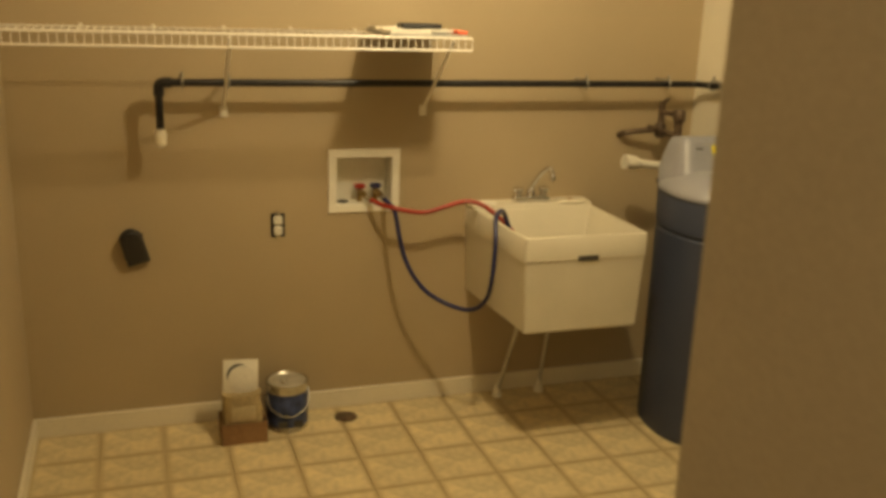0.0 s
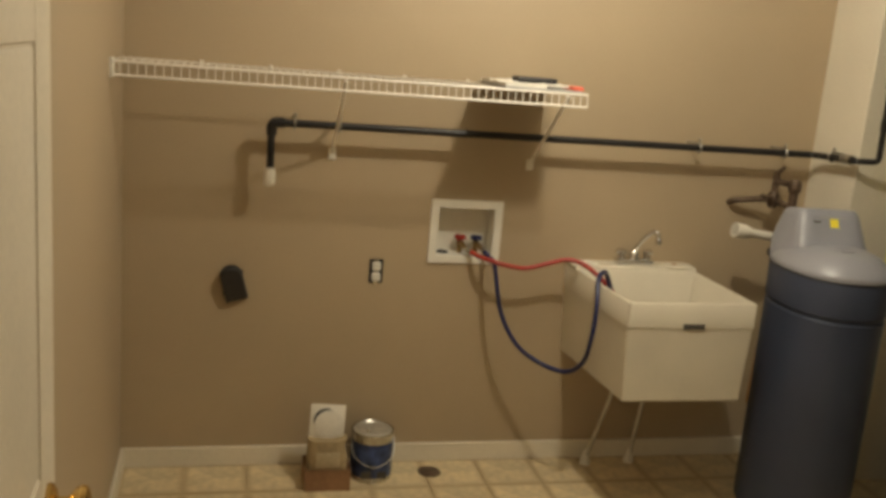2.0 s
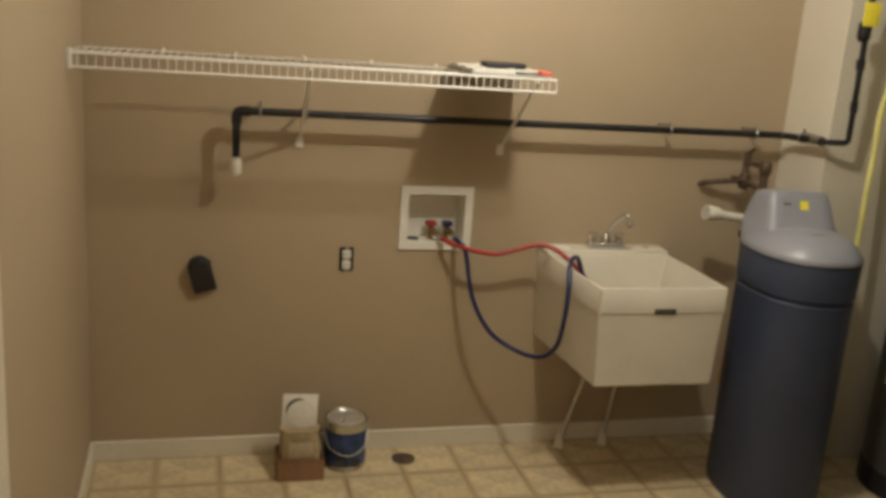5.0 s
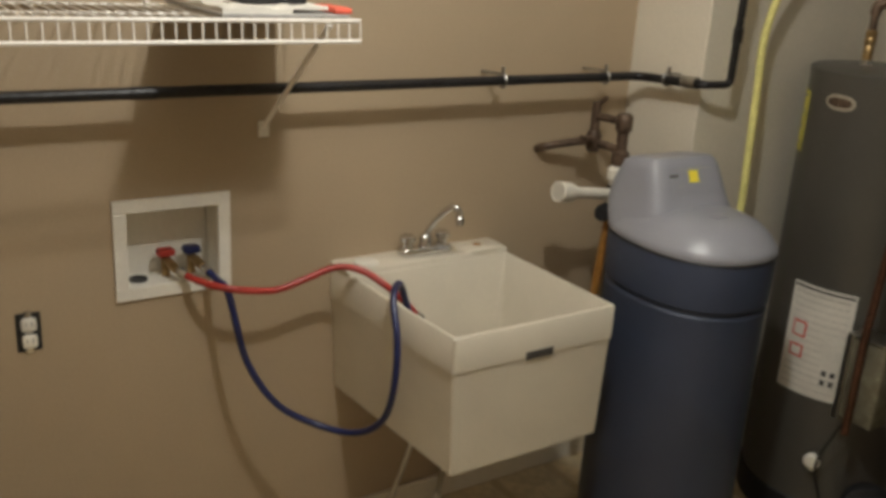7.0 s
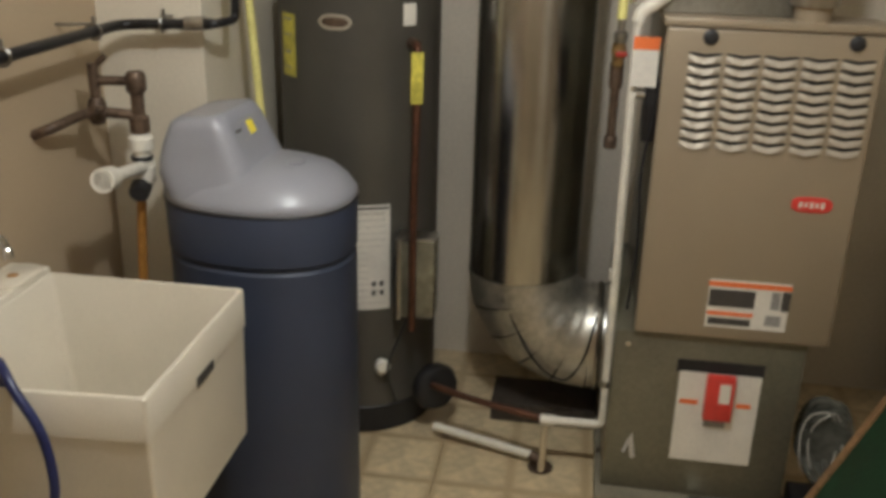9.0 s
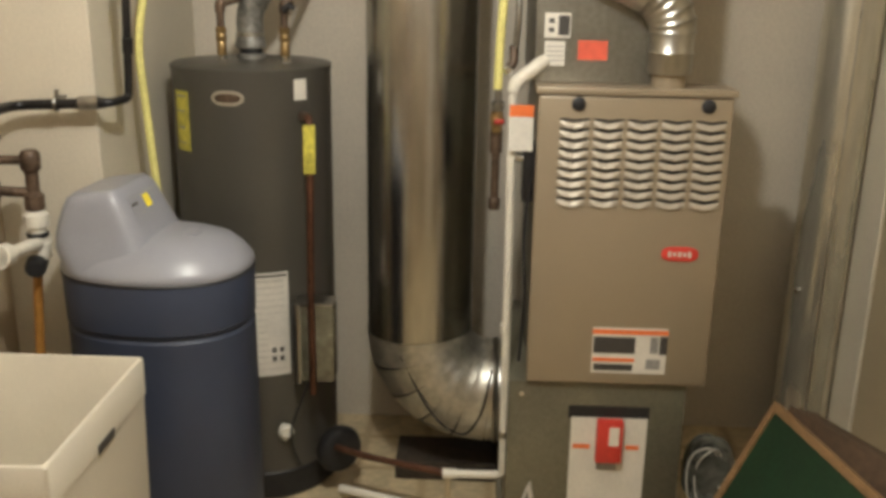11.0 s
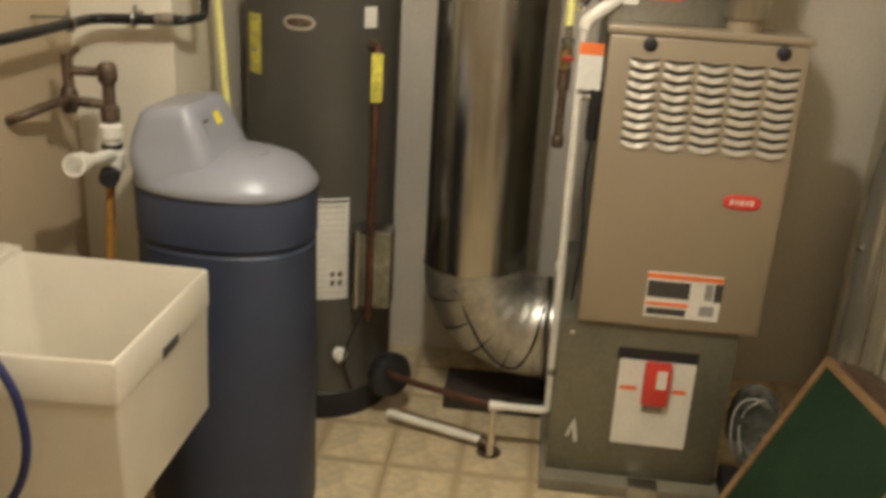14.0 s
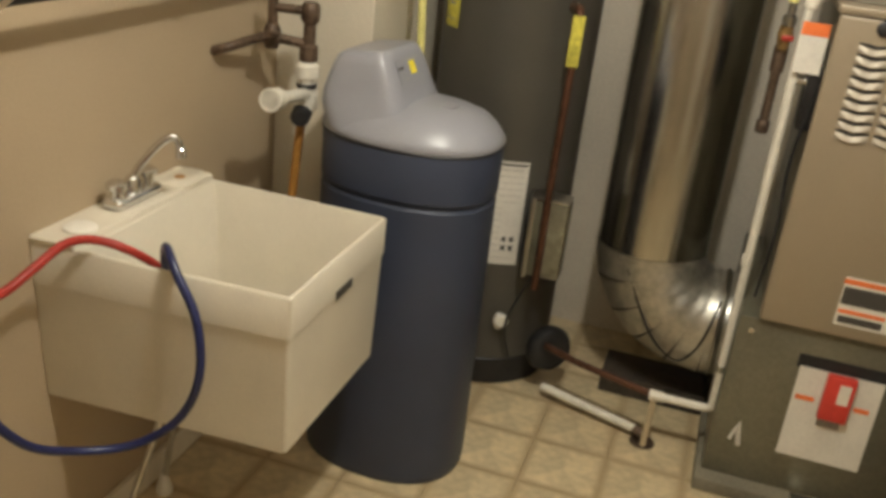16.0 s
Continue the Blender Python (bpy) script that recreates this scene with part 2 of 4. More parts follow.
def smooth_path(points, n=8):
    """A Catmull-Rom curve through the points."""
    p = [Vector(q) for q in points]
    p = [2 * p[0] - p[1]] + p + [2 * p[-1] - p[-2]]
    out = []
    for a, b, c, d in zip(p, p[1:], p[2:], p[3:]):
        for i in range(n):
            t = i / n
            out.append(0.5 * (2 * b + (c - a) * t + (2 * a - 5 * b + 4 * c - d) * t * t + (3 * b - a - 3 * c + d) * t ** 3))
    return out + [p[-2]]


def bent(points, radius, n=6):
    """The points joined by straight runs with rounded corners."""
    p = [Vector(q) for q in points]
    out = [p[0]]
    for a, b, c in zip(p, p[1:], p[2:]):
        r = min(radius, (a - b).length * 0.49, (c - b).length * 0.49)
        s, e = b + (a - b).normalized() * r, b + (c - b).normalized() * r
        for i in range(n + 1):
            t = i / n
            out.append(s * (1 - t) ** 2 + b * 2 * t * (1 - t) + e * t * t)
    return out + [p[-1]]


def rod(a, b, r, k=12, bm=None):
    return tube((a, b), r, k, bm)


def plate(c, u, v, w, h, t=0.0015, bm=None, bevel=0.0):
    """A thin slab about c, w along u and h along v."""
    bm = bm or bmesh.new()
    u, v = Vector(u).normalized(), Vector(v).normalized()
    n = u.cross(v)
    co = [Vector(c) + u * (w / 2 * a) + v * (h / 2 * b) for a, b in ((-1, -1), (1, -1), (1, 1), (-1, 1))]
    return rings([[p - n * t / 2 for p in co], [p + n * t / 2 for p in co]], bm)


def oval(cx, cy, a, b, z, e=2.3, k=48):
    """A rounded outline, squarer as e grows."""
    out = []
    for i in range(k):
        t = 2 * math.pi * i / k
        c, s = math.cos(t), math.sin(t)
        out.append(Vector((cx + a * math.copysign(abs(c) ** (2 / e), c), cy + b * math.copysign(abs(s) ** (2 / e), s), z)))
    return out


def fixed(name, bm, material, label, category="", smooth=False):
    return tagged(part(name, bm, material, None, label, smooth), category=category or name.split("_")[0], kind="structure")


# ---- structure ----
XL, YB, XC, YC, XR, YF, YH, TOP = -0.225, 4.2, 2.5, 3.91, 3.4, 1.47, 1.35, 2.6
JL, JR, DOOR_H = -0.115, 0.87, 2.04

YS, XA = 1.58, 3.21
bm = bmesh.new()
bx0, bx1, bz0, bz1 = 0.925, 1.158, 0.856, 1.054
block(XL - 0.12, YB, 0, bx0, YB + 0.12, TOP, bm=bm)
block(bx1, YB, 0, XC, YB + 0.12, TOP, bm=bm)
block(bx0, YB, 0, bx1, YB + 0.12, bz0, bm=bm)
block(bx0, YB, bz1, bx1, YB + 0.12, TOP, bm=bm)
fixed("wall_north", bm, TAN, "tan painted drywall with a recess for the washer box", "wall")
fixed("wall_west", block(XL - 0.12, YF, 0, XL, YB, TOP), TAN, "tan painted drywall side wall", "wall")
fixed("wall_corner", block(XC, YC, 0, XR + 0.12, YB + 0.12, TOP, 0.004), CONCRETE, "pale cream painted wall box in the corner", "wall")
fixed("wall_east", block(XR, YF - 0.12, 0, XR + 0.12, YC, TOP), GREYWALL, "primed beige drywall behind the heater and furnace", "wall")
bm = bmesh.new()
block(JR, YH, 0, XR, YF, TOP, bm=bm)
block(-1.6, YH, 0, JL, YF, TOP, bm=bm)
block(JL, YH, DOOR_H, JR, YF, TOP, bm=bm)
fixed("wall_south", bm, TAN, "tan painted drywall with the doorway", "wall")
fixed("wall_closet", block(1.3, YF, 0, XA, YS, TOP, 0.003), LITTAN, "tan wall beside the small duct, painted lighter for the stronger light there", "wall")
fixed("wall_hall_west", block(-1.72, -2.4, 0, -1.6, YF, TOP), TAN, "plain tan wall on the far side of the hall", "wall")
bm = block(0.566, -2.4, 0, 0.7, 1.245, TOP, 0.004)
block(0.7, 1.125, 0, 1.0, 1.245, TOP, bm=bm)
block(0.88, 1.245, 0, 1.0, YH, TOP, bm=bm)
fixed("wall_hall_east", bm, TAN, "plain tan hall wall with a square corner by the doorway", "wall")
fixed("wall_hall_south", block(-1.72, -2.52, 0, 0.7, -2.4, TOP), TAN, "plain tan wall closing the hall", "wall")
fixed("ceiling", block(-1.8, -2.6, TOP, XR + 0.2, YB + 0.2, TOP + 0.1), CEIL, "plain white textured ceiling", "ceiling")
fixed("floor", block(-1.8, -2.6, -0.1, XR + 0.2, YB + 0.2, -0.004), GROUT, "sheet vinyl floor in a beige square tile pattern", "floor")

bm = bmesh.new()
H = 0.078
block(XL, YB - 0.013, 0, XC, YB, H, 0.003, bm)
block(XL, YF, 0, XL + 0.013, YB - 0.013, H, 0.003, bm)
block(JR + 0.06, YF, 0, 1.3, YF + 0.013, H, 0.003, bm)
fixed("baseboard", bm, TRIM, "cream painted baseboard along the walls", "baseboard")

# jamb lining and room-side casing of the doorway
bm = bmesh.new()
block(JR - 0.015, YH, 0, JR, YF, DOOR_H, 0.002, bm)
block(JL, YH, 0, JL + 0.015, YF, DOOR_H, 0.002, bm)
block(JL, YH, DOOR_H - 0.015, JR, YF, DOOR_H, 0.002, bm)
fixed("trim", bm, TAN, "tan painted lining of the doorway", "trim")
bm = bmesh.new()
block(JR, YF, 0, JR + 0.057, YF + 0.006, DOOR_H + 0.057, 0.002, bm)
block(JL, YF, DOOR_H, JR, YF + 0.014, DOOR_H + 0.057, 0.004, bm)
fixed("trim", bm, TRIM, "cream door casing on the room side", "trim")
fixed("trim", block(XA - 0.2, YS, 0, XA + 0.003, YS + 0.012, TOP, 0.003), TRIM, "cream upright trim board at the end of the wall", "trim")


def build_door():
    """The leaf stands open, square to its wall, with six sunk panels on each face."""
    x1, t, y0, w, z0, z1 = -0.13, 0.035, YF + 0.006, 0.795, 0.012, 2.03
    d = thing("door_1", (x1 - t / 2, y0, 0), "white six-panel door standing open into the room", "door", kind="structure")
    part("door_leaf", block(x1 - t + 0.004, y0, z0, x1 - 0.004, y0 + w - 0.001, z1), TRIM, d, smooth=False)
    cols = [(y0, y0 + 0.115), (y0 + 0.3475, y0 + 0.4475), (y0 + w - 0.115, y0 + w)]
    rows = [(z0, 0.22), (0.80, 0.98), (1.62, 1.73), (1.92, z1)]
    for xa in (x1 - 0.007, x1 - t):
        bm = bmesh.new()
        for a, b in cols:
            block(xa, a, z0, xa + 0.007, b, z1, 0.0025, bm, 1)
        for (a, b), (c, e) in zip(cols, cols[1:]):
            for r0, r1 in rows:
                block(xa, b, r0, xa + 0.007, c, r1, 0.0025, bm, 1)
        part("door_frame", bm, TRIM, d, smooth=False)
        for (a, b), (c, e) in zip(cols, cols[1:]):
            for (r0, r1), (s0, s1) in zip(rows, rows[1:]):
                out = xa + 0.0005 if xa > x1 - 0.02 else xa + 0.0015
                part("panel", block(out, b + 0.004, r1 + 0.004, out + 0.005, c - 0.004, s0 - 0.004, 0.0045, seg=3), TRIM, d)
    yk, zk = y0 + w - 0.066, 0.915
    for s, face in ((1, x1), (-1, x1 - t)):
        k = part("knob", tube([(face + s * o, yk, zk) for o in (0.016, 0.03, 0.036, 0.042, 0.05, 0.058, 0.063, 0.065)], [0.009, 0.009, 0.016, 0.023, 0.027, 0.025, 0.016, 0.004], 24), BRASS, d, "polished brass door knob")
        part("rose", tube([(face + s * o, yk, zk) for o in (0.0, 0.006, 0.012, 0.016)], [0.032, 0.031, 0.022, 0.01], 28), BRASS, k)
    part("latch_plate", block(x1 - t / 2 - 0.011, y0 + w, zk - 0.028, x1 - t / 2 + 0.011, y0 + w + 0.0015, zk + 0.028), BRASS, d, "brass latch plate")
    for zh in (0.25, 1.0, 1.8):
        part("hinge", rod((x1 + 0.004, y0 - 0.004, zh - 0.045), (x1 + 0.004, y0 - 0.004, zh + 0.045), 0.006), BRASS, d, "brass hinge")


build_door()


def build_bulb():
    x, y, z = BULB
    b = thing("ceiling_lamp", (x, y, TOP), "bare bulb in a white porcelain ceiling holder", "lamp")
    part("holder", turned(x, y, [(0.055, TOP), (0.055, TOP - 0.012), (0.03, TOP - 0.03), (0.024, TOP - 0.045)]), WHITE, b)


build_bulb()


# ---- laundry wall ----
def build_shelf():
    yf, yb, zt, zb, x0, x1 = 3.805, 4.186, 1.528, 1.487, XL + 0.004, 1.324
    s = thing("wire_shelf", (x0, yb, zt), "white coated wire shelf fixed to the wall on braces", "shelf")
    for n, y, z, r in (("front_rail", yf, zt, 0.0042), ("lip_rail", yf - 0.004, zb, 0.0042), ("back_rail", yb, zt - 0.004, 0.0035), ("middle_rail", (yf + yb) / 2, zt - 0.006, 0.003)):
        part(n, rod((x0, y, z), (x1, y, z), r, 8), WIRE, s)
    bm = tube(bent([(x0, yb, zt), (x0, yf, zt), (x0, yf - 0.004, zb)], 0.008, 3), 0.0018, 6)
    first = part("deck_wire", bm, WIRE, s)
    n = 60
    for i in range(1, n + 1):
        w = new("deck_wire", first.data)
        w.parent = s
        w.location.x = (x1 - x0) * i / n
    for xb in (0.5, 1.265):
        br = part("brace", tube([(xb, yf + 0.02, zt - 0.01), (xb + 0.008, 4.192, 1.237)], 0.0055, 8), WIRE, s)
        part("foot_plate", block(xb - 0.006, 4.19, 1.21, xb + 0.022, YB, 1.25, 0.003), WHITE, br)
    part("end_bracket", block(XL, yf - 0.012, zb - 0.008, XL + 0.014, yf + 0.028, zt + 0.012, 0.003), WHITE, s)
    for i in range(6):
        x = 0.03 + i * 0.24
        part("wall_clip", block(x, 4.18, zt - 0.012, x + 0.012, YB, zt + 0.008, 0.002), WHITE, s)


build_shelf()


def crumpled(x0, y0, x1, y1, z, amp, thick, seed, n=10):
    """A soft sheet with folds."""
    bm = bmesh.new()
    top, low = [], []
    for j in range(n + 1):
        for i in range(n + 1):
            x, y = x0 + (x1 - x0) * i / n, y0 + (y1 - y0) * j / n
            h = amp * (0.5 + noise.noise(Vector((x * 18 + seed, y * 18, seed))) * 0.9)
            top.append(bm.verts.new((x, y, z + thick + max(0, h))))
            low.append(bm.verts.new((x, y, z)))
    m = n + 1
    for j in range(n):
        for i in range(n):
            a = j * m + i
            bm.faces.new((top[a], top[a + 1], top[a + m + 1], top[a + m]))
            bm.faces.new((low[a], low[a + m], low[a + m + 1], low[a + 1]))
    for k in range(n):
        for a, b in ((k, k + 1), (n * m + k, n * m + k + 1), (k * m, (k + 1) * m), (k * m + n, (k + 1) * m + n)):
            bm.faces.new((top[a], top[b], low[b], low[a]))
    return bm


SH = 1.5325
tray = thing("folder", (1.1, 3.99, SH), "grey folder lying flat on the wire shelf", "folder")
part("cover", block(1.03, 3.812, SH, 1.305, 4.17, SH + 0.007, 0.002), GREYINK, tray)
papers = thing("papers", (1.05, 3.95, SH + 0.007), "loose crumpled white papers on the shelf", "paper")
part("sheet", crumpled(1.035, 3.82, 1.18, 4.14, SH + 0.0072, 0.014, 0.004, 3), PAPER, papers)
part("sheet", crumpled(1.09, 3.83, 1.262, 4.1, SH + 0.0145, 0.006, 0.003, 8), PAPER, papers)
remote = thing("black_case", (1.17, 3.93, SH + 0.02), "flat black case lying on the papers", "case")
part("body", block(1.09, 3.87, SH + 0.0215, 1.235, 3.95, SH + 0.04, 0.006), BLACK, remote)
red = thing("red_packet", (1.29, 3.87, SH + 0.0072), "small red packet at the end of the shelf", "packet")
part("body", block(1.272, 3.818, SH + 0.0072, 1.314, 3.93, SH + 0.02, 0.005), CORAL, red)


def strap(parent, x, y, z, wall, axis):
    """A two-piece pipe strap with a stem to the wall."""
    ring = []
    for i in range(17):
        a = 2 * math.pi * i / 16
        ring.append((x, y + 0.0185 * math.cos(a), z + 0.0185 * math.sin(a)) if axis == "x" else (x + 0.0185 * math.cos(a), y, z + 0.0185 * math.sin(a)))
    bm = tube(ring, 0.004, 6)
    s = part("pipe_strap", bm, FLUE, parent, "thin steel pipe strap")
    end = (x, wall, z + 0.012) if axis == "x" else (wall, y, z + 0.012)
    part("stem", rod((x, y, z + 0.018), end, 0.004, 8), FLUE, s)
    part("ear", rod((x, y, z + 0.016), (x, y - 0.002, z + 0.036), 0.005, 8), FLUE, s)


def build_gas_pipe():
    z, y, r = 1.344, 4.102, 0.0135
    g = thing("gas_pipe", (0.281, y, 1.13), "black iron gas pipe with straps along the wall", "pipe")
    run = bent([(0.281, y, z), (2.438, y, z), (2.447, 3.862, z + 0.01)], 0.05)
    part("run", tube(run, r, 16), IRON, g)
    part("drop", rod((0.281, y, 1.185), (0.281, y, z), r, 16), IRON, g)
    part("elbow", tube(bent([(0.281, y, z - 0.045), (0.281, y, z), (0.326, y, z)], 0.03), 0.0185, 16), IRON, g)
    part("cap", turned(0.281, y, [(0.006, 1.118), (0.019, 1.125), (0.021, 1.16), (0.017, 1.18)], 16), PVC, g, "white cap on the pipe end")
    part("coupling", rod((0.93, y, z), (0.985, y, z), 0.0148, 16), IRON, g)
    part("riser", tube(bent([(2.447, 3.87, z + 0.01), (2.452, 3.852, z + 0.01), (2.528, 3.83, z + 0.012), (2.5, 3.802, 1.72), (2.5, 3.802, TOP)], 0.02), 0.0112, 16), IRON, g)
    part("fitting", tube([(2.447, 3.93, z + 0.008), (2.449, 3.88, z + 0.01)], 0.018, 16), FLUE, g)
    part("riser_coupling", rod((2.519, 3.82, 1.475), (2.515, 3.817, 1.515), 0.0142, 16), IRON, g)
    part("riser_coupling", rod((2.505, 3.809, 1.63), (2.502, 3.806, 1.668), 0.0162, 16), IRON, g)
    v = part("gas_cock", tube([(2.49, 3.802, 1.73), (2.49, 3.802, 1.745), (2.49, 3.802, 1.79), (2.49, 3.802, 1.805)], [0.016, 0.024, 0.024, 0.016], 14), IRON, g, "dark gas cock on the riser")
    part("lever", tube([(2.49, 3.8, 1.77), (2.465, 3.765, 1.765), (2.452, 3.752, 1.745)], [0.009, 0.007, 0.006], 10), IRON, v)
    part("tag", block(2.455, 3.77, 1.785, 2.52, 3.778, 1.87, 0.003), YELLOW, v, "bright yellow tag hung on the cock")
    for x in (0.36, 0.519, 1.927, 2.303):
        strap(g, x, y, z, YB, "x")
    strap(g, 2.445, 3.99, z + 0.006, XC, "y")


build_gas_pipe()


def build_washer_box():
    x0, x1, z0, z1 = 0.898, 1.184, 0.83, 1.08
    w = thing("washer_box", (1.04, YB, z0), "white recessed washer supply box in the wall", "washer box")
    bm = bmesh.new()
    f = 0.032
    block(x0, YB - 0.008, z0, x1, YB, z0 + f, 0.002, bm)
    block(x0, YB - 0.008, z1 - f, x1, YB, z1, 0.002, bm)
    block(x0, YB - 0.008, z0 + f, x0 + f, YB, z1 - f, 0.002, bm)
    block(x1 - f, YB - 0.008, z0 + f, x1, YB, z1 - f, 0.002, bm)
    part("face_frame", bm, WHITE, w, smooth=False)
    a, b, c, d, yb = x0 + f - 0.004, x1 - f + 0.004, z0 + f - 0.004, z1 - f + 0.004, YB + 0.088
    bm = bmesh.new()
    block(a, yb, c, b, yb + 0.004, d, bm=bm)
    block(a, YB, c, a + 0.004, yb, d, bm=bm)
    block(b - 0.004, YB, c, b, yb, d, bm=bm)
    block(a, YB, c, b, yb, c + 0.004, bm=bm)
    block(a, YB, d - 0.004, b, yb, d, bm=bm)
    part("liner", bm, WHITE, w, smooth=False)
    part("drain_hole", turned(0.965, YB + 0.045, [(0.024, c + 0.0045), (0.022, c + 0.009), (0.016, c + 0.0055)], 20), BLACK, w)
    for x, m, lab in ((1.035, RED, "red valve handle"), (1.1, BLUE, "blue valve handle")):
        v = part("valve", tube([(x, YB + 0.05, c + 0.003), (x, YB + 0.05, c + 0.05), (x + 0.008, YB + 0.025, c + 0.04), (x + 0.014, YB + 0.002, c + 0.03)], [0.011, 0.012, 0.012, 0.0115], 14), OLDBRASS, w, "old brass hose valve")
        part("handle", block(x - 0.022, YB + 0.03, c + 0.056, x + 0.022, YB + 0.066, c + 0.076, 0.008), m, v, lab)
        part("stem", rod((x, YB + 0.05, c + 0.045), (x, YB + 0.05, c + 0.06), 0.006), BRASS, v)


build_washer_box()


def build_hose(name, pts, m, label):
    h = thing(name, pts[0], label, "hose")
    path = smooth_path(pts, 8)
    part("tube", tube(path, 0.0092, 12), m, h)
    a, b = Vector(path[0]), Vector(path[3])
    part("coupling", tube([a, a + (b - a) * 0.5, b], [0.0135, 0.0135, 0.011], 12), CANTIN, h, "metal hose coupling")
    e, f = Vector(path[-1]), Vector(path[-4])
    part("end_coupling", tube([f, (e + f) / 2, e], [0.0105, 0.0135, 0.0135], 12), CHROME, h)


build_hose("red_hose", [(1.05, 4.198, 0.886), (1.09, 4.14, 0.872), (1.14, 4.1, 0.862), (1.2, 4.09, 0.85), (1.265, 4.085, 0.845), (1.34, 4.08, 0.865), (1.42, 4.075, 0.885), (1.48, 4.05, 0.876), (1.525, 4.0, 0.845), (1.57, 3.97, 0.8), (1.61, 3.955, 0.75)], RED, "red rubber washer hose draped into the tub")
build_hose("blue_hose", [(1.115, 4.198, 0.886), (1.13, 4.145, 0.87), (1.142, 4.1, 0.845), (1.178, 4.08, 0.67), (1.245, 4.048, 0.548), (1.337, 4.008, 0.486), (1.41, 3.925, 0.483), (1.44, 3.843, 0.553), (1.443, 3.8, 0.662), (1.455, 3.815, 0.775), (1.472, 3.868, 0.852), (1.496, 3.9, 0.879), (1.526, 3.928, 0.872), (1.555, 3.948, 0.82), (1.575, 3.952, 0.76)], BLUE, "blue rubber washer hose looping down into the tub")


def build_outlet():
    x, z = 0.701, 0.79
    o = thing("wall_outlet", (x, YB, z), "white duplex outlet without its cover plate", "outlet")
    # Flat black plate drawn for the shade inside the open outlet box.
    part("box", block(x - 0.027, YB - 0.0015, z - 0.047, x + 0.027, YB + 0.001, z + 0.047), BLACK, o, "black plate painted as the shaded inside of the open box")
    part("yoke", block(x - 0.008, YB - 0.004, z - 0.053, x + 0.008, YB - 0.0016, z + 0.053, 0.001), CHROME, o)
    for s in (-1, 1):
        f = part("socket", block(x - 0.0165, YB - 0.012, z + s * 0.0205 - 0.0165, x + 0.0165, YB - 0.004, z + s * 0.0205 + 0.0165, 0.006), WHITE, o)
        for d in (-0.006, 0.006):
            part("slot", block(x + d - 0.001, YB - 0.0125, z + s * 0.0205 - 0.002, x + d + 0.001, YB - 0.0119, z + s * 0.0205 + 0.007), INK, f)


build_outlet()


def build_dryer_plug():
    c = Vector((0.168, 4.2, 0.734))
    p = thing("dryer_outlet", c, "black dryer outlet cover hanging askew on the wall", "outlet")
    turn = Matrix.Translation(c) @ pose(0, 0, 0, 8, -15, 0)
    bm = bmesh.new()
    loops = []
    for y, s in ((-0.002, 1), (-0.021, 1), (-0.031, 0.96), (-0.036, 0.85)):
        loop = []
        for i in range(13):
            a = math.pi * i / 12
            loop.append((0.041 * s * math.cos(a), y, 0.03 + 0.041 * s * math.sin(a)))
        loop += [(-0.041 * s, y, -0.066 * s), (0.041 * s, y, -0.066 * s)]
        loops.append([turn @ Vector(q) for q in loop])
    part("cover", rings(loops, bm), BLACK, p)
    part("mount", block(c.x - 0.035, YB - 0.01, c.z - 0.05, c.x + 0.035, YB, c.z + 0.05, 0.003), BLACK, p)


build_dryer_plug()


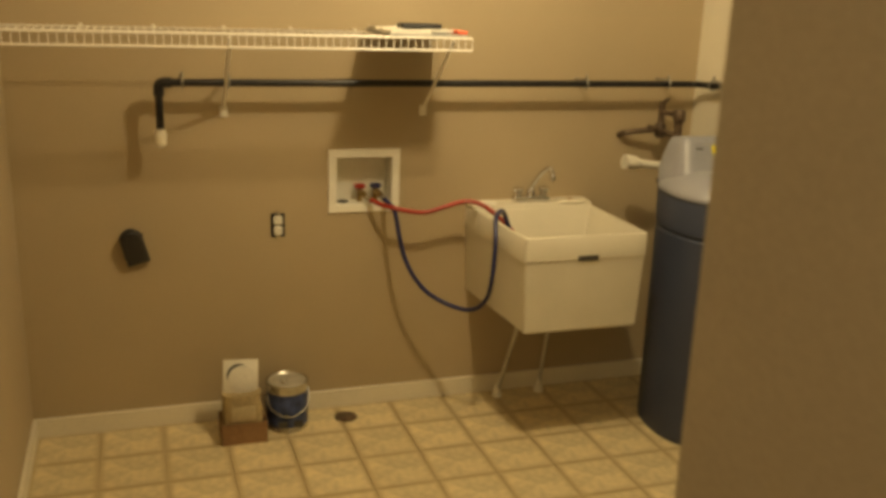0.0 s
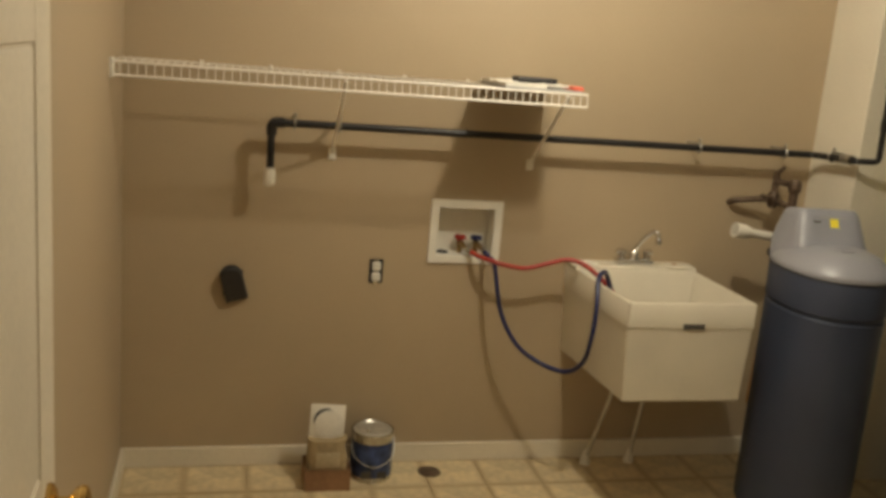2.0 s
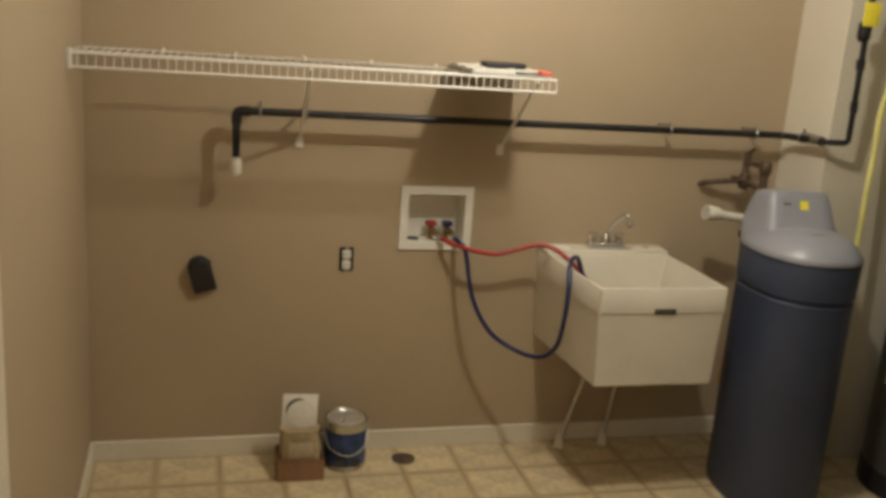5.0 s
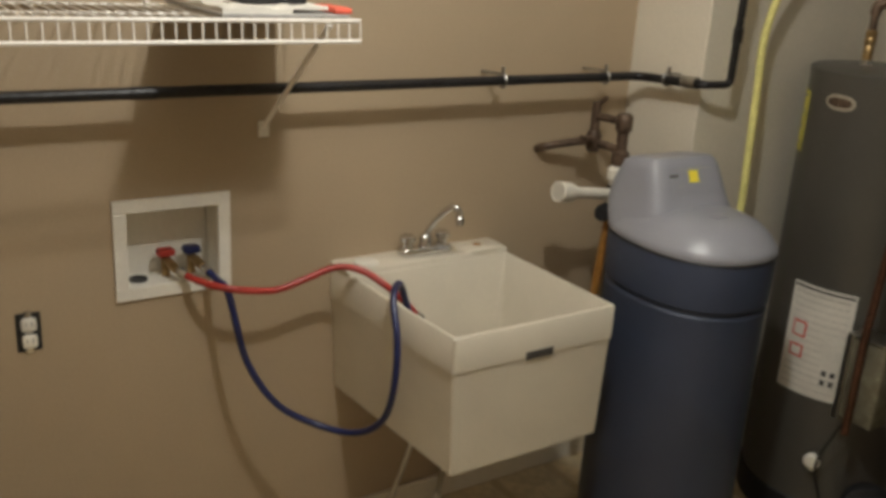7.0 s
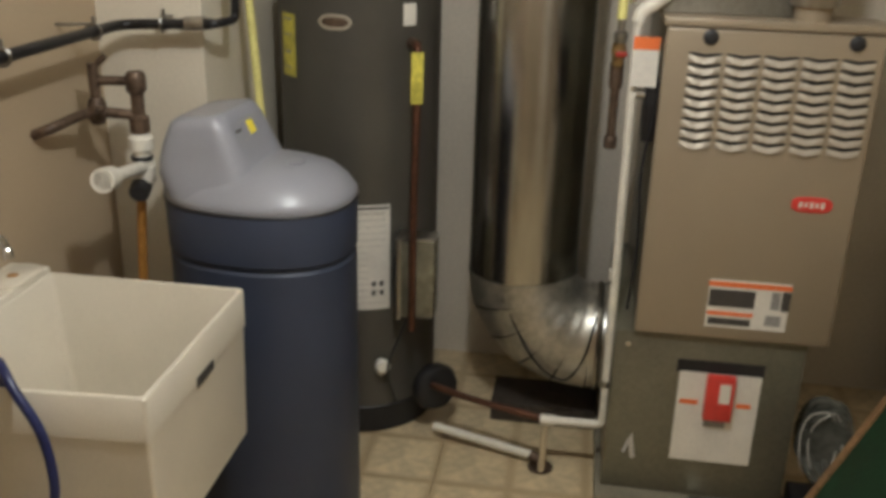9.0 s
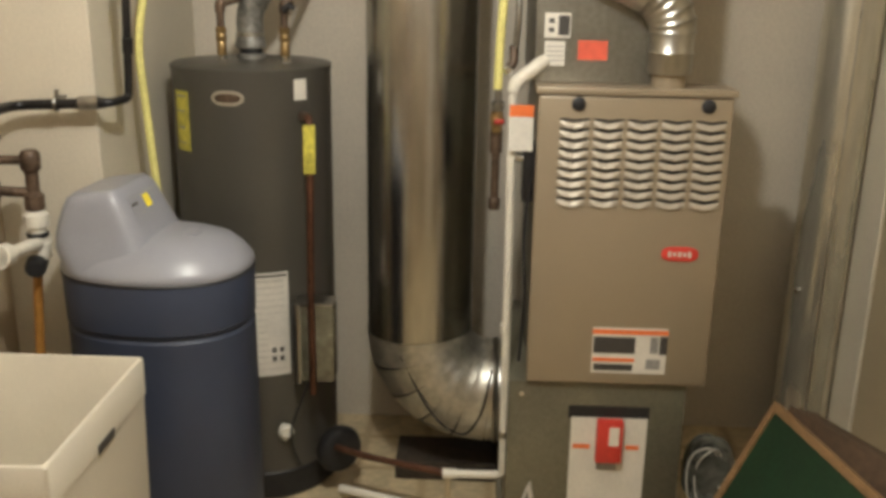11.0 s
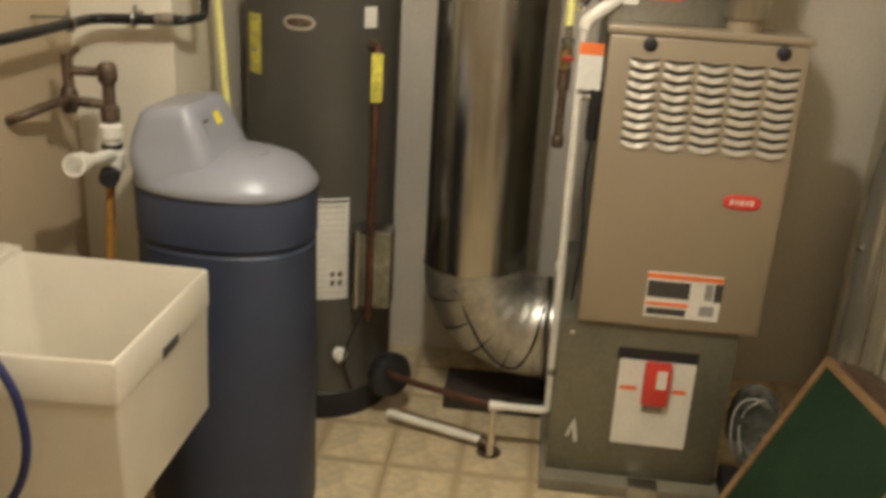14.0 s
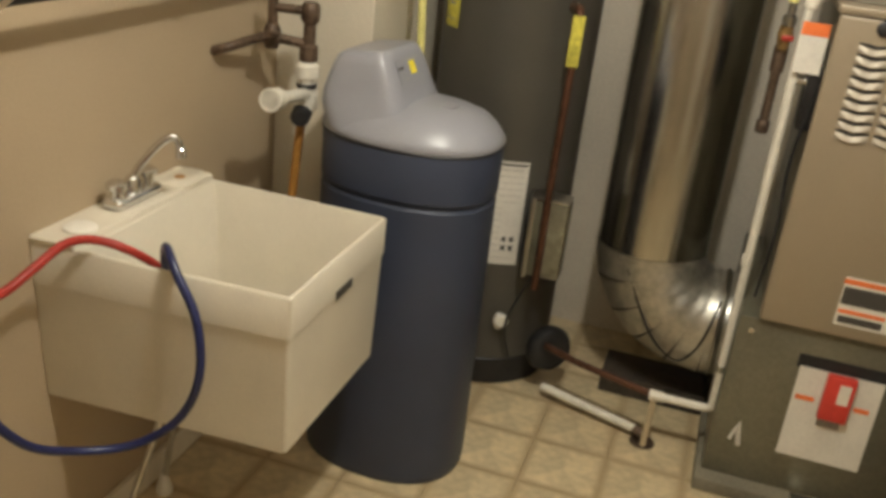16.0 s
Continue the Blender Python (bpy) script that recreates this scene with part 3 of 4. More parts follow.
def build_tub():
    x0, x1, yf, yb, zt = 1.501, 1.996, 3.64, 4.203, 0.842
    t = thing("laundry_tub", ((x0 + x1) / 2, (yf + yb) / 2, 0), "cream plastic laundry tub on thin steel legs", "laundry tub")

    def rect(a, b, c, d, z, r=0.008, k=4):
        out = []
        for cx, cy, st in ((b - r, d - r, 0), (a + r, d - r, 90), (a + r, c + r, 180), (b - r, c + r, 270)):
            for i in range(k + 1):
                g = radians(st + 90 * i / k)
                px, py = cx + r * math.cos(g), cy + r * math.sin(g)
                flare = 0.034 * (py - yf) / (yb - yf) * (x1 - px) / (x1 - x0)
                out.append((px - flare, py, z))
        return out

    s = 0.009
    deck = 0.105
    loops = [rect(x0 + 0.026, x1 - 0.022, yf + 0.014, yb - 0.002, 0.472),
             rect(x0 + 0.018, x1 - 0.014, yf + 0.006, yb - 0.001, 0.48),
             rect(x0 + 0.0035, x1 - 0.0035, yf + 0.003, yb, 0.751),
             rect(x0, x1, yf, yb, 0.7525),
             rect(x0, x1, yf, yb, zt - 0.004),
             rect(x0 + 0.003, x1 - 0.003, yf + 0.003, yb - 0.003, zt),
             rect(x0 + s, x1 - s, yf + s, yb - deck, zt),
             rect(x0 + s + 0.003, x1 - s - 0.003, yf + s + 0.003, yb - deck - 0.004, zt - 0.005),
             rect(x0 + 0.03, x1 - 0.03, yf + 0.03, yb - deck - 0.02, 0.52, 0.03),
             rect(x0 + 0.06, x1 - 0.06, yf + 0.06, yb - deck - 0.05, 0.5, 0.04)]
    part("basin", rings(loops), TUB, t)
    dk = 0.857
    part("deck", rings([rect(x0 + 0.001, x1 - 0.001, yb - deck + 0.002, yb, zt - 0.004), rect(x0 - 0.003, x1 + 0.001, yb - deck + 0.004, yb + 0.001, dk - 0.004), rect(x0 + 0.001, x1 - 0.003, yb - deck + 0.008, yb, dk)]), TUB, t)
    part("deck_ledge", rings([oval(x1 - 0.078, yb - 0.062, a, b, z, 3.2) for a, b, z in ((0.07, 0.042, dk - 0.004), (0.07, 0.042, dk + 0.003), (0.065, 0.037, dk + 0.007))]), TUB, t)
    part("stain", turned(x1 - 0.085, yb - 0.06, [(0.013, dk + 0.0065), (0.012, dk + 0.0085), (0.006, dk + 0.009)], 14), AMBER, t, "small amber stain on the deck")
    part("name_plate", block(1.713, yf - 0.0025, 0.747, 1.797, yf - 0.0003, 0.768, 0.0008), INK, t, "small dark plate on the front rim")
    part("drain_cap", turned(1.545, 4.14, [(0.034, dk), (0.034, dk + 0.005), (0.028, dk + 0.009), (0.012, dk + 0.01)], 24), WHITE, t)
    part("drain", turned(1.75, 3.86, [(0.04, 0.5), (0.038, 0.504), (0.02, 0.502)], 20), CHROME, t)
    part("tailpipe", tube(bent([(1.75, 3.86, 0.475), (1.75, 3.86, 0.41), (1.72, 3.98, 0.365), (1.7, 4.04, 0.355), (1.69, 4.075, 0.385), (1.67, 4.2, 0.39)], 0.025), 0.018, 14), PVC, t, "white trap pipe under the tub")
    for p, q in (((1.75, 3.86, 0.425), (1.75, 3.86, 0.455)), ((1.714, 4.0, 0.362), (1.706, 4.022, 0.358))):
        part("slip_nut", tube([p, q], 0.025, 10), FLUE, t, "grey slip nut on the trap")
    for lx, ly, fx, fy in ((1.67, 4.02, 1.625, 4.13), (1.845, 4.08, 1.825, 4.14)):
        leg = part("leg", tube(bent([(lx, ly, 0.475), (lx - 0.005, ly + 0.02, 0.35), (fx, fy, 0.02)], 0.05), 0.0085, 10), STEEL, t, "thin steel leg")
        part("foot", turned(fx, fy, [(0.022, 0), (0.022, 0.012), (0.014, 0.04), (0.01, 0.06)], 16), WHITE, leg)
    for bx in (x0 + 0.05, x1 - 0.08):
        part("wall_bracket", block(bx, yb - 0.02, 0.6, bx + 0.03, YB, 0.72, 0.003), STEEL, t)
    zt = dk
    f = thing("faucet", (1.73, 4.15, zt), "chrome two-handle laundry faucet on the tub deck", "faucet")
    part("base", block(1.655, 4.125, zt, 1.815, 4.175, zt + 0.025, 0.011, seg=4), CHROME, f)
    for hx in (1.678, 1.792):
        h = part("handle", turned(hx, 4.15, [(0.015, zt + 0.02), (0.014, zt + 0.04), (0.022, zt + 0.045), (0.023, zt + 0.056), (0.015, zt + 0.062)], 20), CHROME, f)
    part("hub", turned(1.735, 4.15, [(0.019, zt + 0.02), (0.018, zt + 0.05), (0.012, zt + 0.058)], 20), CHROME, f)
    sp = part("spout", tube(smooth_path([(1.735, 4.15, zt + 0.045), (1.742, 4.14, zt + 0.075), (1.757, 4.11, zt + 0.12), (1.772, 4.083, zt + 0.148), (1.784, 4.068, zt + 0.145), (1.789, 4.062, zt + 0.12)], 5), 0.009, 14), CHROME, f)
    part("aerator", turned(1.789, 4.062, [(0.0115, zt + 0.103), (0.0125, zt + 0.123), (0.0095, zt + 0.127)], 16), CHROME, sp)
    return t


build_tub()


def build_can():
    x, y = 0.712, 4.085
    c = thing("paint_can", (x, y, 0), "blue-labelled gallon paint can with a tin lid", "paint can")
    part("body", turned(x, y, [(0.079, 0.0), (0.083, 0.004), (0.081, 0.012), (0.081, 0.172), (0.083, 0.18), (0.083, 0.192), (0.079, 0.194), (0.074, 0.188), (0.03, 0.187)], 36), CANTIN, c)
    part("label", turned(x, y, [(0.0816, 0.02), (0.0819, 0.021), (0.0819, 0.155), (0.0816, 0.156)], 36, cap=(False, False)), CANBLUE, c, "blue printed paper label")
    part("lid", turned(x, y, [(0.072, 0.187), (0.071, 0.193), (0.066, 0.194), (0.062, 0.1895), (0.02, 0.1905)], 36), DULL, c, "dull tin lid")
    part("rim_drop", turned(x - 0.02, y - 0.03, [(0.012, 0.19), (0.01, 0.2), (0.004, 0.206)], 14), CHROME, c)
    part("bail", tube(smooth_path([(x - 0.083, y - 0.01, 0.16), (x - 0.07, y - 0.06, 0.1), (x, y - 0.088, 0.07), (x + 0.07, y - 0.06, 0.1), (x + 0.083, y - 0.01, 0.16)], 5), 0.0022, 6), CANTIN, c)
    for dx in (-0.03, 0.03):
        part("print", block(x + dx - 0.018, y - 0.0835, 0.022, x + dx + 0.018, y - 0.079, 0.05), INK, c)


build_can()

carton = thing("cardboard_box", (0.53, 4.02, 0), "low reddish cardboard box on the floor", "box")
bm = bmesh.new()
for a in ((0.447, 3.955, 0, 0.617, 3.959, 0.085), (0.447, 4.086, 0, 0.617, 4.09, 0.085), (0.447, 3.959, 0, 0.451, 4.086, 0.085), (0.613, 3.959, 0, 0.617, 4.086, 0.085), (0.451, 3.959, 0, 0.613, 4.086, 0.004)):
    block(*a, bm=bm)
part("tray", bm, BRICKRED, carton, smooth=False)
bag = thing("paper_bag", (0.53, 4.02, 0.004), "crumpled tan paper bag standing in the low box", "bag")
part("body", rings([oval(0.53, 4.022, 0.074, 0.055, 0.005, 5), oval(0.532, 4.022, 0.076, 0.054, 0.12, 4), oval(0.528, 4.024, 0.07, 0.05, 0.155, 3.2), oval(0.53, 4.022, 0.073, 0.044, 0.188, 3), oval(0.53, 4.022, 0.05, 0.03, 0.18, 3)]), CARD, bag)
part("label", block(0.485, 3.9635, 0.088, 0.575, 3.9675, 0.15, 0.001), CREAM, bag, "pale label")
disc = thing("cover_plate", (0.53, 4.0, 0.175), "white square plate with a round disc leaning on the bag", "plate")
lean = Matrix.Translation((0.527, 4.045, 0.172)) @ pose(0, 0, 0, -8, 3, 0)
bm = block(-0.066, -0.006, 0.0, 0.066, 0.0, 0.132, 0.002)
bmesh.ops.transform(bm, matrix=lean, verts=bm.verts)
part("plate", bm, WHITE, disc)
bm = tube([(0.006, -0.0065, 0.056), (0.006, -0.013, 0.056), (0.006, -0.015, 0.056)], [0.056, 0.056, 0.05], 32)
bmesh.ops.transform(bm, matrix=lean, verts=bm.verts)
part("disc", bm, PAPER, disc)
bm = tube([(-0.007, -0.0062, 0.071), (-0.007, -0.0105, 0.071)], [0.046, 0.046], 32)
bmesh.ops.transform(bm, matrix=lean, verts=bm.verts)
part("gap", bm, BLACK, disc, "dark gap behind the disc")
plug = thing("floor_drain", (0.95, 4.09, 0), "dark round floor drain cover", "drain")
part("cover", turned(0.95, 4.09, [(0.046, 0.001), (0.046, 0.004), (0.039, 0.006), (0.01, 0.006)], 28), BRONZE, plug)


# ---- water softener ----
def build_softener():
    cx, cy = 2.3, 3.697
    s = thing("water_softener", (cx, cy, 0), "slate-blue water softener with a grey lid", "water softener")
    body = [(0.181, 0.246, 0.0), (0.185, 0.25, 0.006), (0.187, 0.252, 0.03), (0.188, 0.25, 0.803), (0.188, 0.25, 0.818), (0.181, 0.241, 0.825), (0.181, 0.241, 0.831), (0.191, 0.251, 0.841), (0.193, 0.253, 0.959), (0.19, 0.25, 0.966), (0.15, 0.2, 0.966)]
    part("tank", rings([oval(cx, cy, a - 0.003, b - 0.015, z) for a, b, z in body]), SLATE, s)
    lid = [(0.18, 0.24, 0.967), (0.193, 0.253, 0.97), (0.195, 0.255, 0.975), (0.194, 0.254, 0.985), (0.188, 0.247, 0.995), (0.174, 0.232, 1.015), (0.152, 0.207, 1.036), (0.12, 0.17, 1.05), (0.08, 0.12, 1.058), (0.03, 0.05, 1.06)]
    bm = rings([oval(cx, cy, a - 0.003, b - 0.015, z) for a, b, z in lid])
    top = part("lid", bm, LID, s)
    part("dome_mark", rings([oval(cx - 0.01, 3.6, a, b, z, 3) for a, b, z in ((0.03, 0.02, 1.052), (0.03, 0.02, 1.0605), (0.027, 0.017, 1.0615))]), LID, top)
    # the raised head at the back, with its sloping panel
    loops = []
    for z, yf, yb, hw in ((0.985, 3.65, 3.915, 0.172), (1.035, 3.662, 3.92, 0.156), (1.065, 3.688, 3.913, 0.142), (1.1, 3.704, 3.905, 0.135), (1.15, 3.728, 3.892, 0.126), (1.171, 3.741, 3.882, 0.119), (1.181, 3.752, 3.868, 0.107)):
        tilt = 0.016 if z > 1.12 else 0.0
        loop = oval(cx, (yf + yb) / 2, hw, (yb - yf) / 2, z, 2.6 if z < 1 else 4.0 if z < 1.05 else 5.5)
        for p in loop:
            p.z -= tilt * (p.y - yf) / (yb - yf)
        loops.append(loop)
    part("head", rings(loops), LID, top)
    u, v = Vector((1, 0, 0)), Vector((0, 0.47, 1)).normalized()
    n = u.cross(v)
    c = Vector((cx, 3.7165, 1.127))
    pane = part("control_panel", plate(c + n * 0.0005, u, v, 0.17, 0.07, 0.0012), LID, top)
    for k, (du, dv, w, h, m, nm) in enumerate(((-0.066, 0.012, 0.03, 0.007, INK, "display"), (0.01, 0.029, 0.12, 0.0018, GREYINK, "print_bar"), (-0.045, -0.016, 0.022, 0.002, GREYINK, "print_bar"), (0.002, 0.008, 0.033, 0.033, YELLOW, "sticker"))):
        part(nm, plate(c + u * du + v * dv + n * 0.0016, u, v, w, h, 0.0014), m, pane, "bright yellow square sticker" if nm == "sticker" else "")
    part("seam", rings([oval(cx, cy, 0.189, 0.237, 0.9635), oval(cx, cy, 0.1925, 0.2405, 0.967), oval(cx, cy, 0.189, 0.237, 0.9705)], cap=(False, False)), BLACK, s)
    s.rotation_euler.z = radians(-4)


build_softener()


def build_bypass():
    """Copper supply loop with shut-offs over the softener's white plastic tail."""
    b = thing("water_supply", (2.2, 4.08, 1.04), "old copper water pipes with bypass valves", "pipe")
    y, yr = 4.11, 4.015
    part("feed", tube(bent([(2.15, 4.2, 1.12), (2.15, 4.16, 1.135), (2.24, 4.13, 1.15), (2.29, y, 1.155)], 0.03), 0.0125, 12), BRONZE, b)
    part("left_riser", rod((2.292, y, 1.12), (2.292, y, 1.27), 0.0135), BRONZE, b)
    part("right_riser", rod((2.318, yr, 1.1), (2.318, yr, 1.245), 0.0165), BRONZE, b)
    part("top_link", rod((2.292, y, 1.228), (2.318, yr, 1.226), 0.012), BRONZE, b)
    part("low_link", rod((2.292, y, 1.15), (2.318, yr, 1.14), 0.013), BRONZE, b)
    part("valve", tube([(2.292, y, 1.12), (2.292, y, 1.135), (2.292, y, 1.17), (2.292, y, 1.185)], [0.016, 0.023, 0.023, 0.016], 14), BRONZE, b)
    part("valve", tube([(2.318, yr, 1.195), (2.318, yr, 1.205), (2.318, yr, 1.24), (2.318, yr, 1.25)], [0.018, 0.025, 0.025, 0.018], 14), BRONZE, b)
    part("union", tube([(2.318, yr, 1.095), (2.318, yr, 1.1), (2.318, yr, 1.135), (2.318, yr, 1.142)], [0.018, 0.026, 0.026, 0.018], 8), BRONZE, b)
    part("handle", tube([(2.292, y - 0.004, 1.262), (2.3, y - 0.03, 1.288)], 0.008), BRONZE, b, "dull lever handle")
    part("handle", tube([(2.262, y - 0.03, 1.165), (2.215, y - 0.03, 1.172)], 0.008), BRONZE, b)
    w = thing("drain_fitting", (2.3, yr, 0.98), "white plastic drain tee with an open end", "pipe")
    part("stem", turned(2.315, yr, [(0.03, 0.97), (0.03, 1.01), (0.024, 1.015), (0.022, 1.05), (0.031, 1.055), (0.031, 1.085), (0.02, 1.095)], 20), PVC, w)
    a, e = Vector((2.35, 4.012, 1.005)), Vector((2.09, 3.996, 1.042))
    d = (e - a).normalized()
    part("arm", rod(a, e, 0.0165, 16), PVC, w)
    part("open_end", tube([e - d * 0.05, e - d * 0.03, e + d * 0.018, e + d * 0.018, e - d * 0.048], [0.02, 0.028, 0.029, 0.021, 0.017], 24), PVC, w)
    part("clamp", turned(2.315, yr, [(0.026, 1.027), (0.0275, 1.03), (0.0275, 1.036), (0.026, 1.039)], 20), BLACK, w)
    part("black_cap", tube([(2.31, 4.02, 0.962), (2.262, 4.005, 0.957), (2.25, 4.0, 0.956)], [0.026, 0.026, 0.02], 20), BLACK, w, "round black cap")
    part("amber_tube", tube(smooth_path([(2.31, 4.02, 0.98), (2.3, 4.03, 0.8), (2.295, 4.04, 0.6), (2.29, 4.05, 0.3)], 5), 0.0125, 12), AMBER, w, "amber plastic drain tube")


build_bypass()

hose = thing("yellow_gas_hose", (2.53, 3.74, 0.95), "yellow coated gas hose running up the wall", "hose")
part("tube", tube(smooth_path([(2.6, 3.78, 0.6), (2.632, 3.805, 1.0), (2.638, 3.814, 1.136), (2.654, 3.833, 1.344), (2.656, 3.839, 1.477), (2.67, 3.825, 1.6), (2.7, 3.79, 1.753), (2.74, 3.74, 1.92), (2.76, 3.7, TOP)], 6), 0.0115, 12), HOSEY, hose)


# ---- water heater ----
def on_tank(cx, cy, r, ang, z, w, h, t=0.0015, n=6, oval=False):
    """A label that follows the tank's round, centred at the angle."""
    bm = bmesh.new()
    loops = []
    for i in range(n + 1):
        a = ang + (i / n - 0.5) * w / r
        d = Vector((math.cos(a), math.sin(a), 0))
        c = Vector((cx, cy, z))
        half = Vector((0, 0, h / 2 * (max(0.06, 1 - abs(2 * i / n - 1) ** 3) ** 0.5 if oval else 1)))
        loops.append([c + d * (r - 0.001) - half, c + d * (r + t) - half, c + d * (r + t) + half, c + d * (r - 0.001) + half])
    return rings(loops, bm)


def build_heater():
    cx, cy, r = 3.0, 3.61, 0.246
    w = thing("water_heater", (cx, cy, 0), "tall dark grey gas water heater with labels", "water heater")
    part("tank", turned(cx, cy, [(r, 0.1), (r, 1.39), (r + 0.002, 1.397), (r + 0.002, 1.41), (r - 0.006, 1.415), (0.06, 1.425)], 56), TANK, w)
    part("base_skirt", turned(cx, cy, [(r - 0.012, 0.0), (r + 0.004, 0.006), (r + 0.004, 0.095), (r, 0.1)], 56), BLACK, w)
    A = math.pi

    def lab(name, dy, z, ww, hh, m, label="", t=0.0015, parent=None, oval=False):
        ang = A - math.asin(max(-0.999, min(0.999, dy / r)))
        return part(name, on_tank(cx, cy, r, ang, z, ww, hh, t, 18 if oval else 6, oval), m, parent or w, label)

    lab("energy_label", 0.176, 1.25, 0.075, 0.18, LABELY, "yellow energy label")
    for k, hh, ww in ((0.075, 0.005, 0.05), (0.03, 0.004, 0.04), (-0.02, 0.008, 0.03), (-0.065, 0.003, 0.045)):
        lab("print", 0.176, 1.25 + k, ww, hh, GREYINK, "", 0.0022)
    b = lab("badge", 0.016, 1.33, 0.098, 0.044, LOUVRE, "oval maker's badge", 0.0015, None, True)
    lab("badge_field", 0.016, 1.33, 0.078, 0.026, BRONZE, "", 0.0025, b, True)
    lab("small_label", -0.183, 1.35, 0.045, 0.062, PAPER, "small white label")
    big = lab("instruction_label", -0.046, 0.62, 0.195, 0.345, PAPER, "white instruction sheet with small print")
    lab("header_bar", -0.046, 0.782, 0.185, 0.007, INK, "", 0.0022, big)
    for i in range(15):
        z = 0.765 - i * 0.021
        if 6 <= i <= 10:
            lab("print_line", -0.035, z, 0.08, 0.005, FAINT, "", 0.0022, big)
        else:
            lab("print_line", -0.046, z, 0.165, 0.005 if i % 4 else 0.008, FAINT, "", 0.0022, big)
    for z, hh in ((0.65, 0.05), (0.58, 0.04)):
        lab("warning_mark", 0.005, z, 0.045, hh, REDPRINT, "", 0.0022, big)
        lab("warning_field", 0.005, z, 0.034, hh - 0.012, PAPER, "", 0.0029, big)
    for k in range(4):
        lab("code_mark", -0.09 - 0.022 * (k % 2), 0.535 - 0.03 * (k // 2), 0.013, 0.016, INK, "", 0.0029, big)
    # drain valve, discharge pipe, controls
    kd = Vector((-math.cos(math.asin(0.108 / r)), -0.108 / r, 0)).normalized()
    p = Vector((cx, cy, 0.262)) + kd * r
    v = part("drain_valve", tube([p - kd * 0.01, p + kd * 0.02, p + kd * 0.026, p + kd * 0.04, p + kd * 0.046], [0.012, 0.012, 0.023, 0.025, 0.018], 24), WHITE, w, "white plastic drain valve")
    part("spout", tube([p + kd * 0.012, p + kd * 0.012 - Vector((0, 0, 0.04))], 0.011), WHITE, v)
    q = Vector((2.745, 3.39, 0))
    part("relief_pipe", tube(bent([(2.85, 3.43, 1.27), (2.775, 3.39, 1.272), (2.722, 3.39, 0.7), (2.724, 3.39, 0.41)], 0.03), 0.0115, 12), RUSTY, w, "copper relief pipe down the side")
    part("yellow_tag", plate((2.748, 3.388, 1.186), (0.45, -0.9, 0), (0.05, 0, 1), 0.036, 0.145, 0.001), LABELY, w, "narrow yellow label")
    part("relief_valve", tube([(2.86, 3.435, 1.27), (2.8, 3.4, 1.27)], 0.016), BRONZE, w)
    g = part("control_box", block(2.735, 3.325, 0.445, 2.815, 3.445, 0.7, 0.008), COVER, w, "glossy olive-grey gas control cover")
    part("cover_edge", block(2.728, 3.428, 0.44, 2.737, 3.446, 0.705, 0.002), STEEL, g)
    part("cover_top_edge", block(2.731, 3.325, 0.7, 2.815, 3.446, 0.707, 0.002), STEEL, g)
    part("burner_cover", tube([(2.84, 3.345, 0.165), (2.82, 3.325, 0.165), (2.805, 3.315, 0.165), (2.8, 3.31, 0.165)], [0.074, 0.08, 0.072, 0.045], 28), BLACK, w, "round black burner inlet cover")
    part("thermocouple", tube(smooth_path([(2.76, 3.4, 0.46), (2.74, 3.43, 0.38), (2.745, 3.47, 0.25), (2.78, 3.45, 0.12)], 5), 0.004, 8), BLACK, w)
    # top fittings
    for dy in (0.073, -0.122):
        x, y = 2.93, cy + dy
        n1 = part("nipple", turned(x, y, [(0.02, 1.412), (0.02, 1.424), (0.014, 1.428), (0.014, 1.44)], 14), CHROME, w, "steel pipe nipple")
        part("lower_pipe", turned(x, y, [(0.013, 1.436), (0.0145, 1.44), (0.0145, 1.478), (0.012, 1.482)], 14), OLDBRASS, n1)
        part("union", turned(x, y, [(0.012, 1.478), (0.0165, 1.484), (0.0165, 1.5), (0.014, 1.504), (0.0165, 1.508), (0.0165, 1.52), (0.012, 1.524)], 10), OLDBRASS, n1, "old brass union")
        top = [(x, y, 1.59), (x + 0.02, y - 0.05, 1.605), (x + 0.3, y - 0.06, 1.62), (x + 0.3, y - 0.06, TOP)] if dy > 0 else [(x, y, 1.6), (x + 0.01, y - 0.012, 1.63), (x + 0.28, y - 0.03, 1.68), (x + 0.3, y - 0.02, TOP)]
        part("pipe", tube(bent([(x, y, 1.52)] + top, 0.025), 0.0115, 12), BRONZE, n1, "dark water pipe")
        part("elbow", tube(bent([(x, y, 1.565), (x, y, 1.595), (x + 0.012, y - 0.022, 1.603)], 0.014, 4), 0.0155, 12), BRONZE, n1)
        if dy < 0:
            part("lever", tube([(x - 0.012, y, 1.575), (x - 0.016, y - 0.02, 1.59), (x - 0.018, y - 0.034, 1.58)], [0.012, 0.01, 0.008], 10), BLACK, n1, "dark valve lever")
    hd = part("draft_hood", turned(cx, cy, [(0.044, 1.456), (0.047, 1.459), (0.047, 1.472), (0.044, 1.482), (0.041, 1.5)], 28), HOOD, w, "weathered draft hood")
    part("collar", turned(cx, cy, [(0.045, 1.418), (0.045, 1.436), (0.04, 1.44)], 28), HOOD, w)
    # Solid black sleeve that stands for the shaded gap below the hood.
    part("neck", turned(cx, cy, [(0.036, 1.438), (0.036, 1.46)], 24), BLACK, hd, "black sleeve painted as the shade in the gap under the hood")
    part("band", turned(cx, cy, [(0.042, 1.492), (0.0445, 1.494), (0.0445, 1.502), (0.042, 1.504)], 28), STEEL, hd, "bright rim band")
